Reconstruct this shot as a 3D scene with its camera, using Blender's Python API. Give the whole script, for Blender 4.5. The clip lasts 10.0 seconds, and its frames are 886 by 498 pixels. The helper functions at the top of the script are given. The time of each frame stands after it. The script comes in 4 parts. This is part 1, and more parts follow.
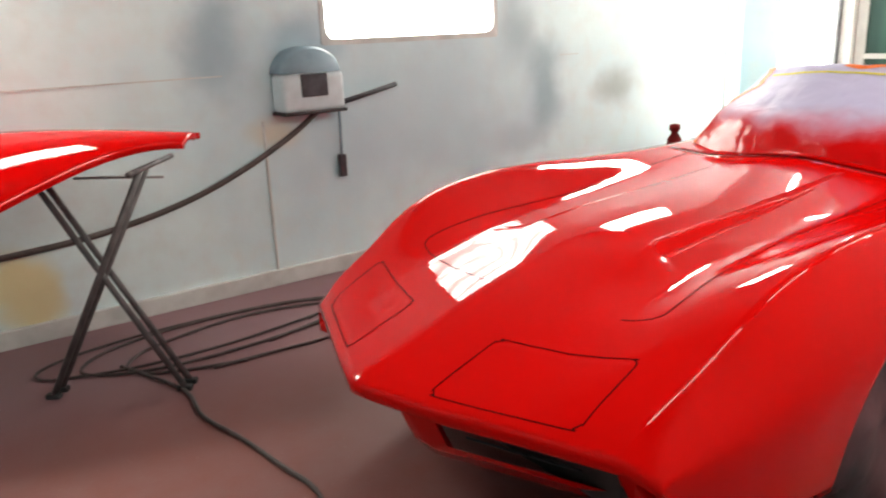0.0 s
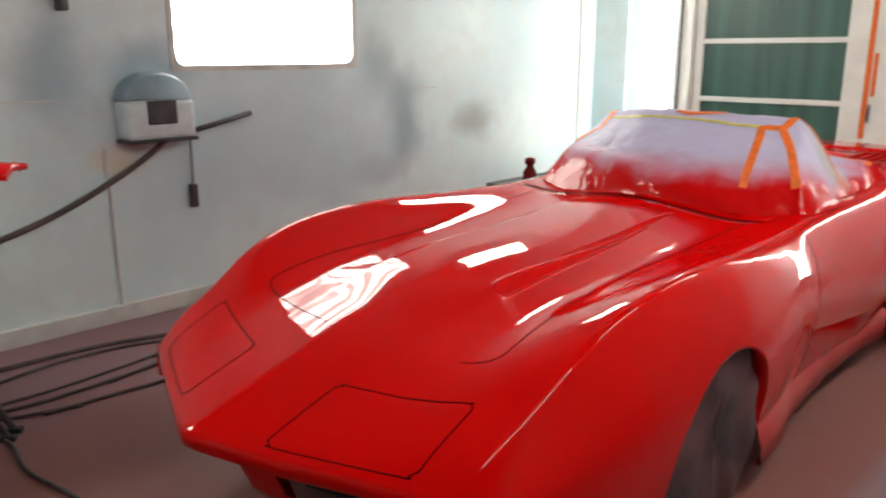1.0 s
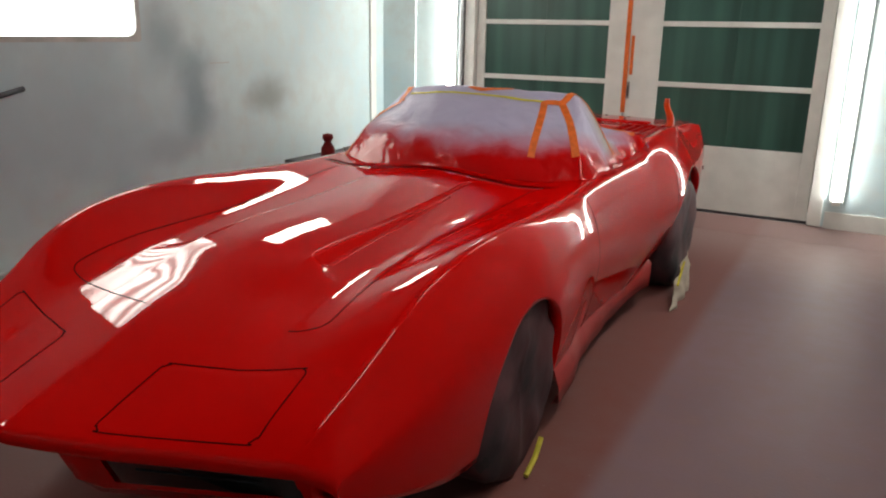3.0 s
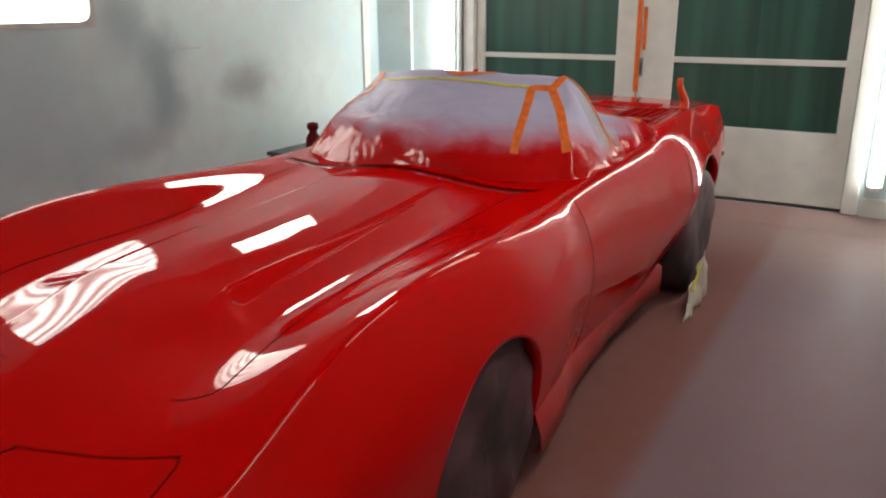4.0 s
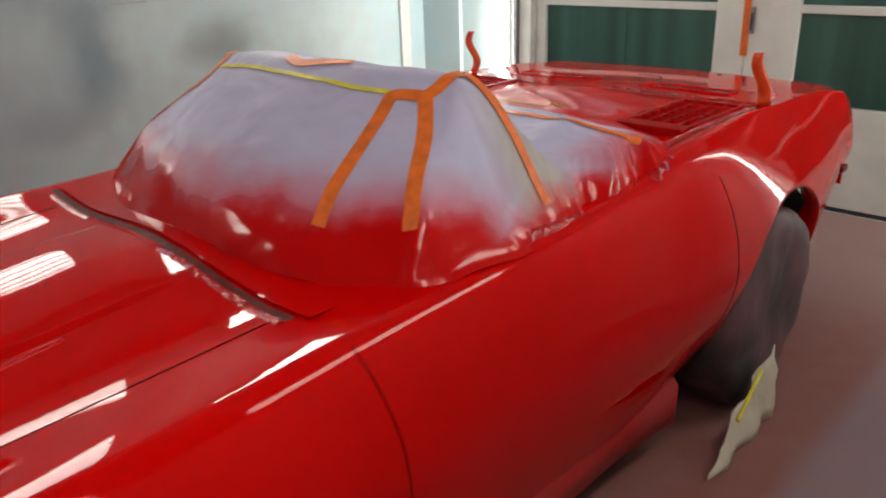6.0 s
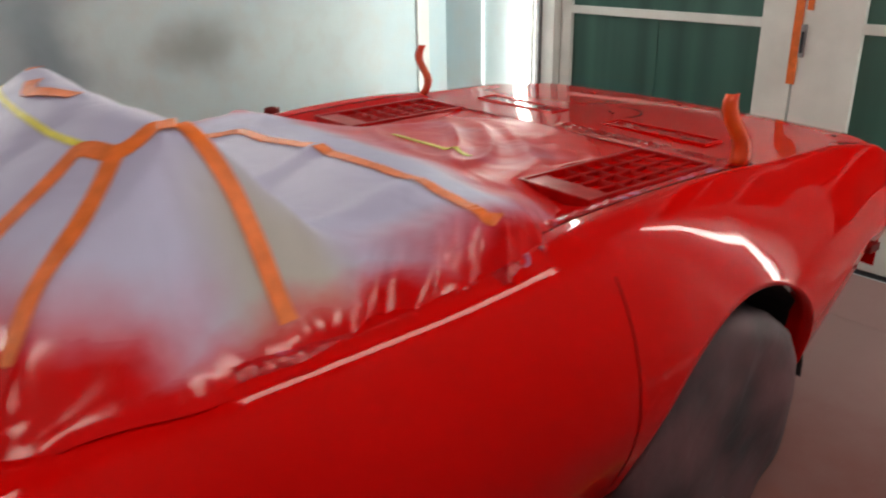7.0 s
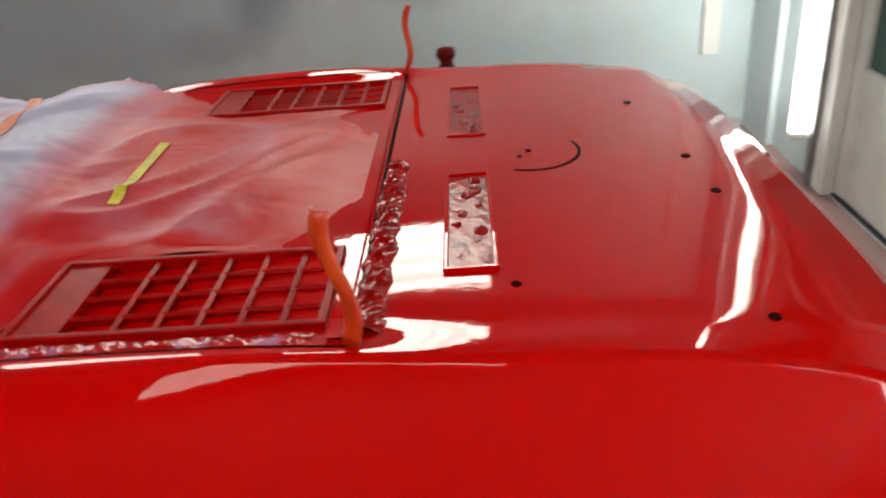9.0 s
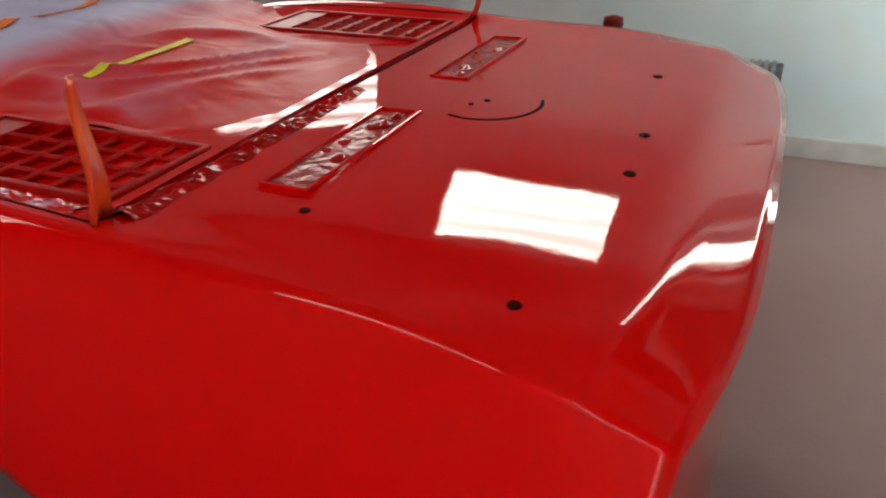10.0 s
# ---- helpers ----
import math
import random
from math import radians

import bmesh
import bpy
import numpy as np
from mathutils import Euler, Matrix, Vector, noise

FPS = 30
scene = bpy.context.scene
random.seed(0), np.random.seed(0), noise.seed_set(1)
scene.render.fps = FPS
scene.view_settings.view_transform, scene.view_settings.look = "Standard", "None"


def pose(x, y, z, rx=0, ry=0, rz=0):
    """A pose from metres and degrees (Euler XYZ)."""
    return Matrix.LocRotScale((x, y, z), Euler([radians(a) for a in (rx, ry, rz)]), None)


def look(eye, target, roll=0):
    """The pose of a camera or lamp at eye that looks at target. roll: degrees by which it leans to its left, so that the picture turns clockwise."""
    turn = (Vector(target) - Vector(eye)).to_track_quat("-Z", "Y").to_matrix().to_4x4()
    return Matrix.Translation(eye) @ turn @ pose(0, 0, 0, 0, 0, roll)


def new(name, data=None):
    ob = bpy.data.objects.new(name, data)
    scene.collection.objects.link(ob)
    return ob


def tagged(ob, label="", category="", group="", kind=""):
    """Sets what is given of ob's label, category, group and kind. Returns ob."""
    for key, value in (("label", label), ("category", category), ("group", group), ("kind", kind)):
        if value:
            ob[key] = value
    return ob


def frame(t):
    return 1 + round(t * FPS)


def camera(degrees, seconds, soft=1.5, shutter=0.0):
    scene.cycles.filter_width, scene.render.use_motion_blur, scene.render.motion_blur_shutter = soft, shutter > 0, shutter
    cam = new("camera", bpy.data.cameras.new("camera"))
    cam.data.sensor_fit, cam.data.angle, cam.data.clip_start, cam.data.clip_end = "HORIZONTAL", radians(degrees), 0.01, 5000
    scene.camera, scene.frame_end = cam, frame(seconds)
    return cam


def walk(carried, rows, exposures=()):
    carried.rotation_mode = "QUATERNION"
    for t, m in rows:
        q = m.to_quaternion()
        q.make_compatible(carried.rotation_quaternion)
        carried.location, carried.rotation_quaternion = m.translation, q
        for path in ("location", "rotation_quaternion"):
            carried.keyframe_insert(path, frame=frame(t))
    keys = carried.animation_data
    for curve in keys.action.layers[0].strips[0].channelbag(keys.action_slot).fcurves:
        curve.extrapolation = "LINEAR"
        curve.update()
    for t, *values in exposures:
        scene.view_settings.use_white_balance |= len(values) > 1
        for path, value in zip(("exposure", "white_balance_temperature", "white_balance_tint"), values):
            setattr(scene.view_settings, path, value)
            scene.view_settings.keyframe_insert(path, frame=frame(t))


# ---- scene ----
cam = camera(59.4, 10.0, soft=2.0, shutter=0.4)
PATH = [
    (0, (1.731, -2.242, 1.464), (0.172, -1.112, 0.922), -2.5),
    (0.5, (1.737, -2.181, 1.49), (0.263, -0.932, 0.974), -2.2),
    (1, (1.768, -2.157, 1.511), (0.414, -0.769, 1.02), -0.1),
    (1.5, (1.81, -2.159, 1.529), (0.685, -0.581, 1.039), 1.8),
    (2, (1.766, -2.232, 1.495), (0.915, -0.49, 1.003), 0.5),
    (2.5, (1.765, -2.292, 1.522), (0.859, -0.589, 0.994), 0.7),
    (3, (1.774, -2.296, 1.517), (0.854, -0.605, 0.974), 1.1),
    (4.5, (1.678, -1.246, 1.517), (0.641, 0.35, 0.903), -1.3),
    (5, (1.655, -0.795, 1.505), (0.53, 0.741, 0.894), -1.6),
    (5.5, (1.676, -0.35, 1.522), (0.49, 1.102, 0.825), -2.1),
    (7, (1.68, 1.025, 1.483), (0.208, 2.161, 0.746), -1.1),
    (7.5, (1.628, 1.527, 1.522), (0.107, 2.576, 0.757), -0.9),
    (8, (1.61, 2.072, 1.507), (-0.064, 2.755, 0.653), -0.6),
    (8.5, (1.517, 2.528, 1.477), (-0.218, 2.952, 0.578), -1.7),
    (9, (1.469, 2.922, 1.499), (-0.305, 2.827, 0.581), -4.9),
    (9.5, (1.38, 3.27, 1.421), (-0.293, 2.769, 0.446), -2.8),
    (10, (1.29, 3.51, 1.375), (-0.323, 2.792, 0.436), -1.2),
]
EXPOSURE = [(0.0, 1.72), (0.5, 1.5), (1.0, 1.18), (1.5, 0.92), (2.0, 0.65), (3.0, 0.56), (5.5, 0.58), (7.5, 0.52), (9.0, 0.5), (10.0, 0.36)]
walk(cam, [(t, look(e, g, r)) for t, e, g, r in PATH], EXPOSURE)

# ---- light ----
world = bpy.data.worlds.new("world")
scene.world = world
world.use_nodes = True
world.node_tree.nodes["Background"].inputs[0].default_value = (0.75, 0.8, 0.85, 1)
world.node_tree.nodes["Background"].inputs[1].default_value = 0.05


# ---- materials ----
def mat(name, color, rough=0.5, metal=0.0, var=0.0, scale=3.0, var2=None, bump=0.0, bump_scale=60.0, spec=0.5, lo=0.35, hi=0.65):
    m = bpy.data.materials.new(name)
    m.use_nodes = True
    nt = m.node_tree
    b = nt.nodes["Principled BSDF"]
    b.inputs["Base Color"].default_value = (*color, 1)
    b.inputs["Roughness"].default_value = rough
    b.inputs["Metallic"].default_value = metal
    b.inputs["Specular IOR Level"].default_value = spec
    tc = nt.nodes.new("ShaderNodeTexCoord")
    if var:
        n1 = nt.nodes.new("ShaderNodeTexNoise")
        n1.inputs["Scale"].default_value = scale
        n1.inputs["Detail"].default_value = 6
        nt.links.new(tc.outputs["Object"], n1.inputs["Vector"])
        r = nt.nodes.new("ShaderNodeMapRange")
        r.inputs[1].default_value, r.inputs[2].default_value = lo, hi
        nt.links.new(n1.outputs["Fac"], r.inputs[0])
        mx = nt.nodes.new("ShaderNodeMix")
        mx.data_type = "RGBA"
        second = var2 or tuple(c * (1 - var) for c in color)
        mx.inputs[6].default_value, mx.inputs[7].default_value = (*color, 1), (*second, 1)
        nt.links.new(r.outputs[0], mx.inputs[0])
        nt.links.new(mx.outputs[2], b.inputs["Base Color"])
        r2 = nt.nodes.new("ShaderNodeMapRange")
        r2.inputs[3].default_value, r2.inputs[4].default_value = rough * 0.8, min(1, rough * 1.2)
        nt.links.new(n1.outputs["Fac"], r2.inputs[0])
        nt.links.new(r2.outputs[0], b.inputs["Roughness"])
    if bump:
        n2 = nt.nodes.new("ShaderNodeTexNoise")
        n2.inputs["Scale"].default_value = bump_scale
        n2.inputs["Detail"].default_value = 4
        nt.links.new(tc.outputs["Object"], n2.inputs["Vector"])
        bp = nt.nodes.new("ShaderNodeBump")
        bp.inputs["Strength"].default_value = bump
        bp.inputs["Distance"].default_value = 0.01
        nt.links.new(n2.outputs["Fac"], bp.inputs["Height"])
        nt.links.new(bp.outputs[0], b.inputs["Normal"])
    return m


def glow(name, color, strength):
    m = bpy.data.materials.new(name)
    m.use_nodes = True
    b = m.node_tree.nodes["Principled BSDF"]
    b.inputs["Base Color"].default_value = (*color, 1)
    b.inputs["Emission Color"].default_value = (*color, 1)
    b.inputs["Emission Strength"].default_value = strength
    return m


RED = mat("red_paint", (0.62, 0.0009, 0.0007), 0.03, var=0.10, scale=1.2, bump=0.006, bump_scale=60, spec=0.21)
ROCKER = mat("thin_red_overspray", (0.38, 0.006, 0.006), 0.40, var=0.5, scale=5, var2=(0.38, 0.030, 0.027), bump=0.15, bump_scale=25)
def panel_waves(m, scale, strength):
    """Slow unevenness of hand-finished panels under the gloss."""
    nt = m.node_tree
    b = nt.nodes["Principled BSDF"]
    tc = nt.nodes.new("ShaderNodeTexCoord")
    n = nt.nodes.new("ShaderNodeTexNoise")
    n.inputs["Scale"].default_value, n.inputs["Detail"].default_value = scale, 1.5
    nt.links.new(tc.outputs["Object"], n.inputs["Vector"])
    bp = nt.nodes.new("ShaderNodeBump")
    bp.inputs["Strength"].default_value, bp.inputs["Distance"].default_value = strength, 0.01
    nt.links.new(n.outputs["Fac"], bp.inputs["Height"])
    old = b.inputs["Normal"].links[0].from_socket
    nt.links.new(old, bp.inputs["Normal"])
    nt.links.new(bp.outputs[0], b.inputs["Normal"])


panel_waves(RED, 5.5, 0.08)
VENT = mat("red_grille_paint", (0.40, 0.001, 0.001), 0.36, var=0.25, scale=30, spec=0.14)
# recess shade put into the red; bottle and side markers are truly dark
DARK_RED = mat("shaded_and_dark_red", (0.13, 0.002, 0.002), 0.5, var=0.4, scale=20, spec=0.12)
GAP = mat("panel_gap_shadow", (0.03, 0.001, 0.001), 0.8, spec=0.03)
BLACK = mat("black_plastic", (0.02, 0.02, 0.022), 0.55, var=0.4, scale=10)
RUBBER = mat("tyre_rubber", (0.03, 0.03, 0.032), 0.75, var=0.5, scale=14, bump=0.2)
COVER = mat("tyre_cover_paper", (0.030, 0.029, 0.034), 0.6, var=0.5, scale=4, var2=(0.13, 0.055, 0.062), bump=0.35, bump_scale=16, spec=0.3)
PAPER = mat("masking_paper", (0.62, 0.55, 0.45), 0.7, var=0.25, scale=9, bump=0.2, bump_scale=30)
ORANGE = mat("orange_tape", (0.85, 0.17, 0.02), 0.5, var=0.25, scale=30, bump=0.1)
YELLOW = mat("yellow_tape", (0.72, 0.62, 0.05), 0.5, var=0.2, scale=30)
REDTAPE = mat("painted_tape", (0.50, 0.008, 0.004), 0.3, var=0.5, scale=7, var2=(0.80, 0.11, 0.01))
CRUMPLED = mat("crumpled_red_film", (0.42, 0.001, 0.001), 0.14, var=0.4, scale=25, bump=0.25, bump_scale=40, spec=0.2)
CRINKLE = mat("crinkled_film_edge", (0.46, 0.001, 0.001), 0.10, var=1.0, scale=26, var2=(0.44, 0.004, 0.008), bump=0.25, bump_scale=90, spec=0.6)
# red crinkled film; the lilac flecks paint in glints on its creases
FLECKED = mat("glint_flecked_film", (0.46, 0.003, 0.006), 0.08, var=1.0, scale=24, var2=(0.48, 0.16, 0.30), bump=0.25, bump_scale=90, spec=0.6, lo=0.56, hi=0.68)
LEGS = mat("worn_grey_steel", (0.13, 0.12, 0.125), 0.5, 0.4, var=0.4, scale=15)
WHITE = mat("white_door_paint", (0.80, 0.81, 0.78), 0.45, var=0.12, scale=5, bump=0.15, bump_scale=40)
TRIM = mat("grey_trim", (0.55, 0.56, 0.55), 0.5, var=0.25, scale=6)
STEEL = mat("steel", (0.35, 0.35, 0.36), 0.4, 0.9, var=0.3, scale=20)
DARKSTEEL = mat("dark_steel", (0.06, 0.06, 0.07), 0.45, 0.6, var=0.4, scale=15)
HOSE = mat("hose_rubber", (0.07, 0.05, 0.048), 0.6, var=0.4, scale=12)
PLASTIC = mat("pale_plastic", (0.50, 0.57, 0.61), 0.4, var=0.12, scale=14)
BLUEP = mat("blue_grey_plastic", (0.20, 0.28, 0.34), 0.45, var=0.25, scale=9)
TUBE = glow("tube_glow", (1.0, 0.985, 0.91), 17.0)


def diffuser_glow(name, color, low, high, axis="X", pitch=0.10):
    """Ribbed lamp cover, brighter where its four tubes sit behind it."""
    m = glow(name, color, high)
    nt = m.node_tree
    b = nt.nodes["Principled BSDF"]
    tc = nt.nodes.new("ShaderNodeTexCoord")
    sp = nt.nodes.new("ShaderNodeSeparateXYZ")
    nt.links.new(tc.outputs["Object"], sp.inputs[0])
    w = nt.nodes.new("ShaderNodeMath")
    w.operation = "MULTIPLY"
    w.inputs[1].default_value = 2 * math.pi / pitch
    nt.links.new(sp.outputs[axis], w.inputs[0])
    c = nt.nodes.new("ShaderNodeMath")
    c.operation = "COSINE"
    nt.links.new(w.outputs[0], c.inputs[0])
    r = nt.nodes.new("ShaderNodeMapRange")
    r.inputs[1].default_value, r.inputs[2].default_value = 1.0, -1.0
    r.inputs[3].default_value, r.inputs[4].default_value = low, high
    nt.links.new(c.outputs[0], r.inputs[0])
    nt.links.new(r.outputs[0], b.inputs["Emission Strength"])
    return m


LENS = diffuser_glow("lamp_cover_glow", (1.0, 0.97, 0.86), 10.0, 17.0)
SIDE_LENS = diffuser_glow("side_lamp_cover_glow", (1.0, 0.97, 0.86), 5.5, 9.5)
PANEL = diffuser_glow("light_window_glow", (1.0, 0.98, 0.90), 1.3, 7.5, "Z", 0.135)
REFLECTOR = mat("white_reflector", (0.85, 0.85, 0.83), 0.35)


def wall_material():
    m = bpy.data.materials.new("booth_wall_paint")
    m.use_nodes = True
    nt = m.node_tree
    b = nt.nodes["Principled BSDF"]
    b.inputs["Roughness"].default_value = 0.42
    tc = nt.nodes.new("ShaderNodeTexCoord")

    def noise_ramp(scale, lo, hi, detail=5.0):
        n = nt.nodes.new("ShaderNodeTexNoise")
        n.inputs["Scale"].default_value = scale
        n.inputs["Detail"].default_value = detail
        nt.links.new(tc.outputs["Object"], n.inputs["Vector"])
        r = nt.nodes.new("ShaderNodeMapRange")
        r.inputs[1].default_value, r.inputs[2].default_value = lo, hi
        nt.links.new(n.outputs["Fac"], r.inputs[0])
        return r.outputs[0]

    def mix(fac, a, c2):
        mx = nt.nodes.new("ShaderNodeMix")
        mx.data_type = "RGBA"
        nt.links.new(fac, mx.inputs[0])
        if isinstance(a, tuple):
            mx.inputs[6].default_value = (*a, 1)
        else:
            nt.links.new(a, mx.inputs[6])
        mx.inputs[7].default_value = (*c2, 1)
        return mx.outputs[2]

    def spot(center, radius, feather, strength):
        d = nt.nodes.new("ShaderNodeVectorMath")
        d.operation = "SUBTRACT"
        nt.links.new(tc.outputs["Object"], d.inputs[0])
        d.inputs[1].default_value = center
        s = nt.nodes.new("ShaderNodeVectorMath")
        s.operation = "MULTIPLY"
        nt.links.new(d.outputs[0], s.inputs[0])
        s.inputs[1].default_value = tuple(1 / r for r in radius)
        n = nt.nodes.new("ShaderNodeTexNoise")
        n.inputs["Scale"].default_value = 3.5
        n.inputs["Detail"].default_value = 3
        nt.links.new(tc.outputs["Object"], n.inputs["Vector"])
        nn = nt.nodes.new("ShaderNodeVectorMath")
        nn.operation = "MULTIPLY_ADD"
        nt.links.new(n.outputs["Color"], nn.inputs[0])
        nn.inputs[1].default_value = (0.7, 0.7, 0.7)
        nt.links.new(s.outputs[0], nn.inputs[2])
        sub = nt.nodes.new("ShaderNodeVectorMath")
        sub.operation = "SUBTRACT"
        nt.links.new(nn.outputs[0], sub.inputs[0])
        sub.inputs[1].default_value = (0.35, 0.35, 0.35)
        ln = nt.nodes.new("ShaderNodeVectorMath")
        ln.operation = "LENGTH"
        nt.links.new(sub.outputs[0], ln.inputs[0])
        r = nt.nodes.new("ShaderNodeMapRange")
        r.interpolation_type = "SMOOTHSTEP"
        r.inputs[1].default_value, r.inputs[2].default_value = 1.0 - feather, 1.0
        r.inputs[3].default_value, r.inputs[4].default_value = strength, 0.0
        nt.links.new(ln.outputs["Value"], r.inputs[0])
        return r.outputs[0]

    c = mix(noise_ramp(1.1, 0.35, 0.75), (0.66, 0.78, 0.80), (0.49, 0.64, 0.70))
    c = mix(noise_ramp(7.0, 0.45, 0.9), c, (0.60, 0.65, 0.65))
    # clouds of old blue-grey paint mist
    for center, radius, feather, strength, col in (
        ((-2.56, -0.62, 1.40), (0.6, 0.34, 0.50), 0.9, 0.85, (0.22, 0.31, 0.38)),
        ((-2.56, -0.10, 1.42), (0.6, 0.36, 0.24), 0.8, 0.85, (0.22, 0.32, 0.41)),
        ((-2.56, 1.62, 1.42), (0.6, 0.30, 0.40), 0.9, 0.75, (0.26, 0.34, 0.39)),
        ((-2.56, 1.86, 1.05), (0.6, 0.26, 0.55), 0.9, 0.9, (0.18, 0.25, 0.30)),
        ((-2.56, 1.62, 0.68), (0.6, 0.45, 0.16), 0.8, 0.6, (0.33, 0.37, 0.42)),
        ((-2.56, 2.68, 0.98), (0.8, 0.38, 0.24), 0.9, 0.75, (0.27, 0.28, 0.27)),
        ((-2.56, 0.6, 0.95), (0.6, 2.2, 0.95), 0.9, 0.75, (0.38, 0.50, 0.57)),
        ((-2.56, -0.32, 0.92), (0.6, 0.28, 0.14), 0.9, 0.65, (0.60, 0.48, 0.34)),
        ((-2.56, -1.75, 0.26), (0.6, 0.22, 0.30), 0.6, 0.75, (0.72, 0.56, 0.22)),
    ):
        c = mix(spot(center, radius, feather, strength), c, col)
    nt.links.new(c, b.inputs["Base Color"])
    n2 = nt.nodes.new("ShaderNodeTexNoise")
    n2.inputs["Scale"].default_value = 35
    nt.links.new(tc.outputs["Object"], n2.inputs["Vector"])
    bp = nt.nodes.new("ShaderNodeBump")
    bp.inputs["Strength"].default_value = 0.06
    bp.inputs["Distance"].default_value = 0.01
    nt.links.new(n2.outputs["Fac"], bp.inputs["Height"])
    nt.links.new(bp.outputs[0], b.inputs["Normal"])
    return m


WALL = wall_material()


def floor_material():
    """Greyish painted concrete, redder and darker in a band round the car."""
    m = bpy.data.materials.new("painted_concrete")
    m.use_nodes = True
    nt = m.node_tree
    b = nt.nodes["Principled BSDF"]
    b.inputs["Specular IOR Level"].default_value = 0.25
    tc = nt.nodes.new("ShaderNodeTexCoord")
    sp = nt.nodes.new("ShaderNodeSeparateXYZ")
    nt.links.new(tc.outputs["Object"], sp.inputs[0])

    def noise_tex(scale, detail):
        n = nt.nodes.new("ShaderNodeTexNoise")
        n.inputs["Scale"].default_value, n.inputs["Detail"].default_value = scale, detail
        nt.links.new(tc.outputs["Object"], n.inputs["Vector"])
        return n.outputs["Fac"]

    def ramp(sock, lo, hi, a, c):
        r = nt.nodes.new("ShaderNodeMapRange")
        r.interpolation_type = "SMOOTHSTEP"
        r.inputs[1].default_value, r.inputs[2].default_value = lo, hi
        r.inputs[3].default_value, r.inputs[4].default_value = a, c
        nt.links.new(sock, r.inputs[0])
        return r.outputs[0]

    def times(a, c):
        x = nt.nodes.new("ShaderNodeMath")
        x.operation = "MULTIPLY"
        nt.links.new(a, x.inputs[0])
        nt.links.new(c, x.inputs[1])
        return x.outputs[0]

    def mix(fac, a, c):
        mx = nt.nodes.new("ShaderNodeMix")
        mx.data_type = "RGBA"
        nt.links.new(fac, mx.inputs[0])
        for i, v in ((6, a), (7, c)):
            if isinstance(v, tuple):
                mx.inputs[i].default_value = (*v, 1)
            else:
                nt.links.new(v, mx.inputs[i])
        return mx.outputs[2]

    fine, broad, speck = noise_tex(9.0, 6), noise_tex(0.9, 4), noise_tex(70.0, 2)
    c = mix(ramp(broad, 0.35, 0.65, 0.0, 1.0), (0.238, 0.150, 0.174), (0.208, 0.133, 0.156))
    c = mix(ramp(fine, 0.35, 0.75, 0.0, 0.5), c, (0.25, 0.155, 0.15))
    # brighter towards the door: the upright lamps' light put into the floor colour
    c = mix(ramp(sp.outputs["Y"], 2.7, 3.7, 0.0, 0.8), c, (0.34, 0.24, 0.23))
    # redder, darker band round the car, weaker to the west and the door
    tinge = times(ramp(sp.outputs["X"], 1.05, 1.15, 1.0, 0.0), ramp(sp.outputs["Y"], 2.9, 4.0, 1.0, 0.35))
    tinge = times(tinge, ramp(sp.outputs["X"], -2.0, -1.0, 0.25, 1.0))
    tinge = times(tinge, ramp(fine, 0.2, 0.8, 1.0, 0.7))
    c = mix(tinge, c, (0.205, 0.072, 0.060))
    c = mix(ramp(speck, 0.70, 0.80, 0.0, 0.35), c, (0.42, 0.34, 0.32))
    nt.links.new(c, b.inputs["Base Color"])
    nt.links.new(ramp(fine, 0.3, 0.7, 0.52, 0.60), b.inputs["Roughness"])
    bp = nt.nodes.new("ShaderNodeBump")
    bp.inputs["Strength"].default_value, bp.inputs["Distance"].default_value = 0.08, 0.01
    nt.links.new(speck, bp.inputs["Height"])
    nt.links.new(bp.outputs[0], b.inputs["Normal"])
    return m


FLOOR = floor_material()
CEIL = mat("grey_ceiling_filter", (0.30, 0.30, 0.30), 0.8, var=0.15, scale=2)
EASTWALL = mat("pale_booth_wall", (0.42, 0.42, 0.41), 0.6, var=0.2, scale=1.5)


def glass_green():
    m = bpy.data.materials.new("green_backed_glass")
    m.use_nodes = True
    nt = m.node_tree
    b = nt.nodes["Principled BSDF"]
    b.inputs["Roughness"].default_value = 0.35
    tc = nt.nodes.new("ShaderNodeTexCoord")
    mp = nt.nodes.new("ShaderNodeMapping")
    mp.inputs["Scale"].default_value = (5.5, 1, 0.25)
    nt.links.new(tc.outputs["Object"], mp.inputs["Vector"])
    n = nt.nodes.new("ShaderNodeTexNoise")
    n.inputs["Scale"].default_value = 1.0
    n.inputs["Detail"].default_value = 2
    nt.links.new(mp.outputs[0], n.inputs["Vector"])
    r = nt.nodes.new("ShaderNodeMapRange")
    r.inputs[1].default_value, r.inputs[2].default_value = 0.35, 0.7
    nt.links.new(n.outputs["Fac"], r.inputs[0])
    mx = nt.nodes.new("ShaderNodeMix")
    mx.data_type = "RGBA"
    mx.inputs[6].default_value, mx.inputs[7].default_value = (0.018, 0.062, 0.05, 1), (0.05, 0.14, 0.115, 1)
    nt.links.new(r.outputs[0], mx.inputs[0])
    nt.links.new(mx.outputs[2], b.inputs["Base Color"])
    return m


GREEN = glass_green()


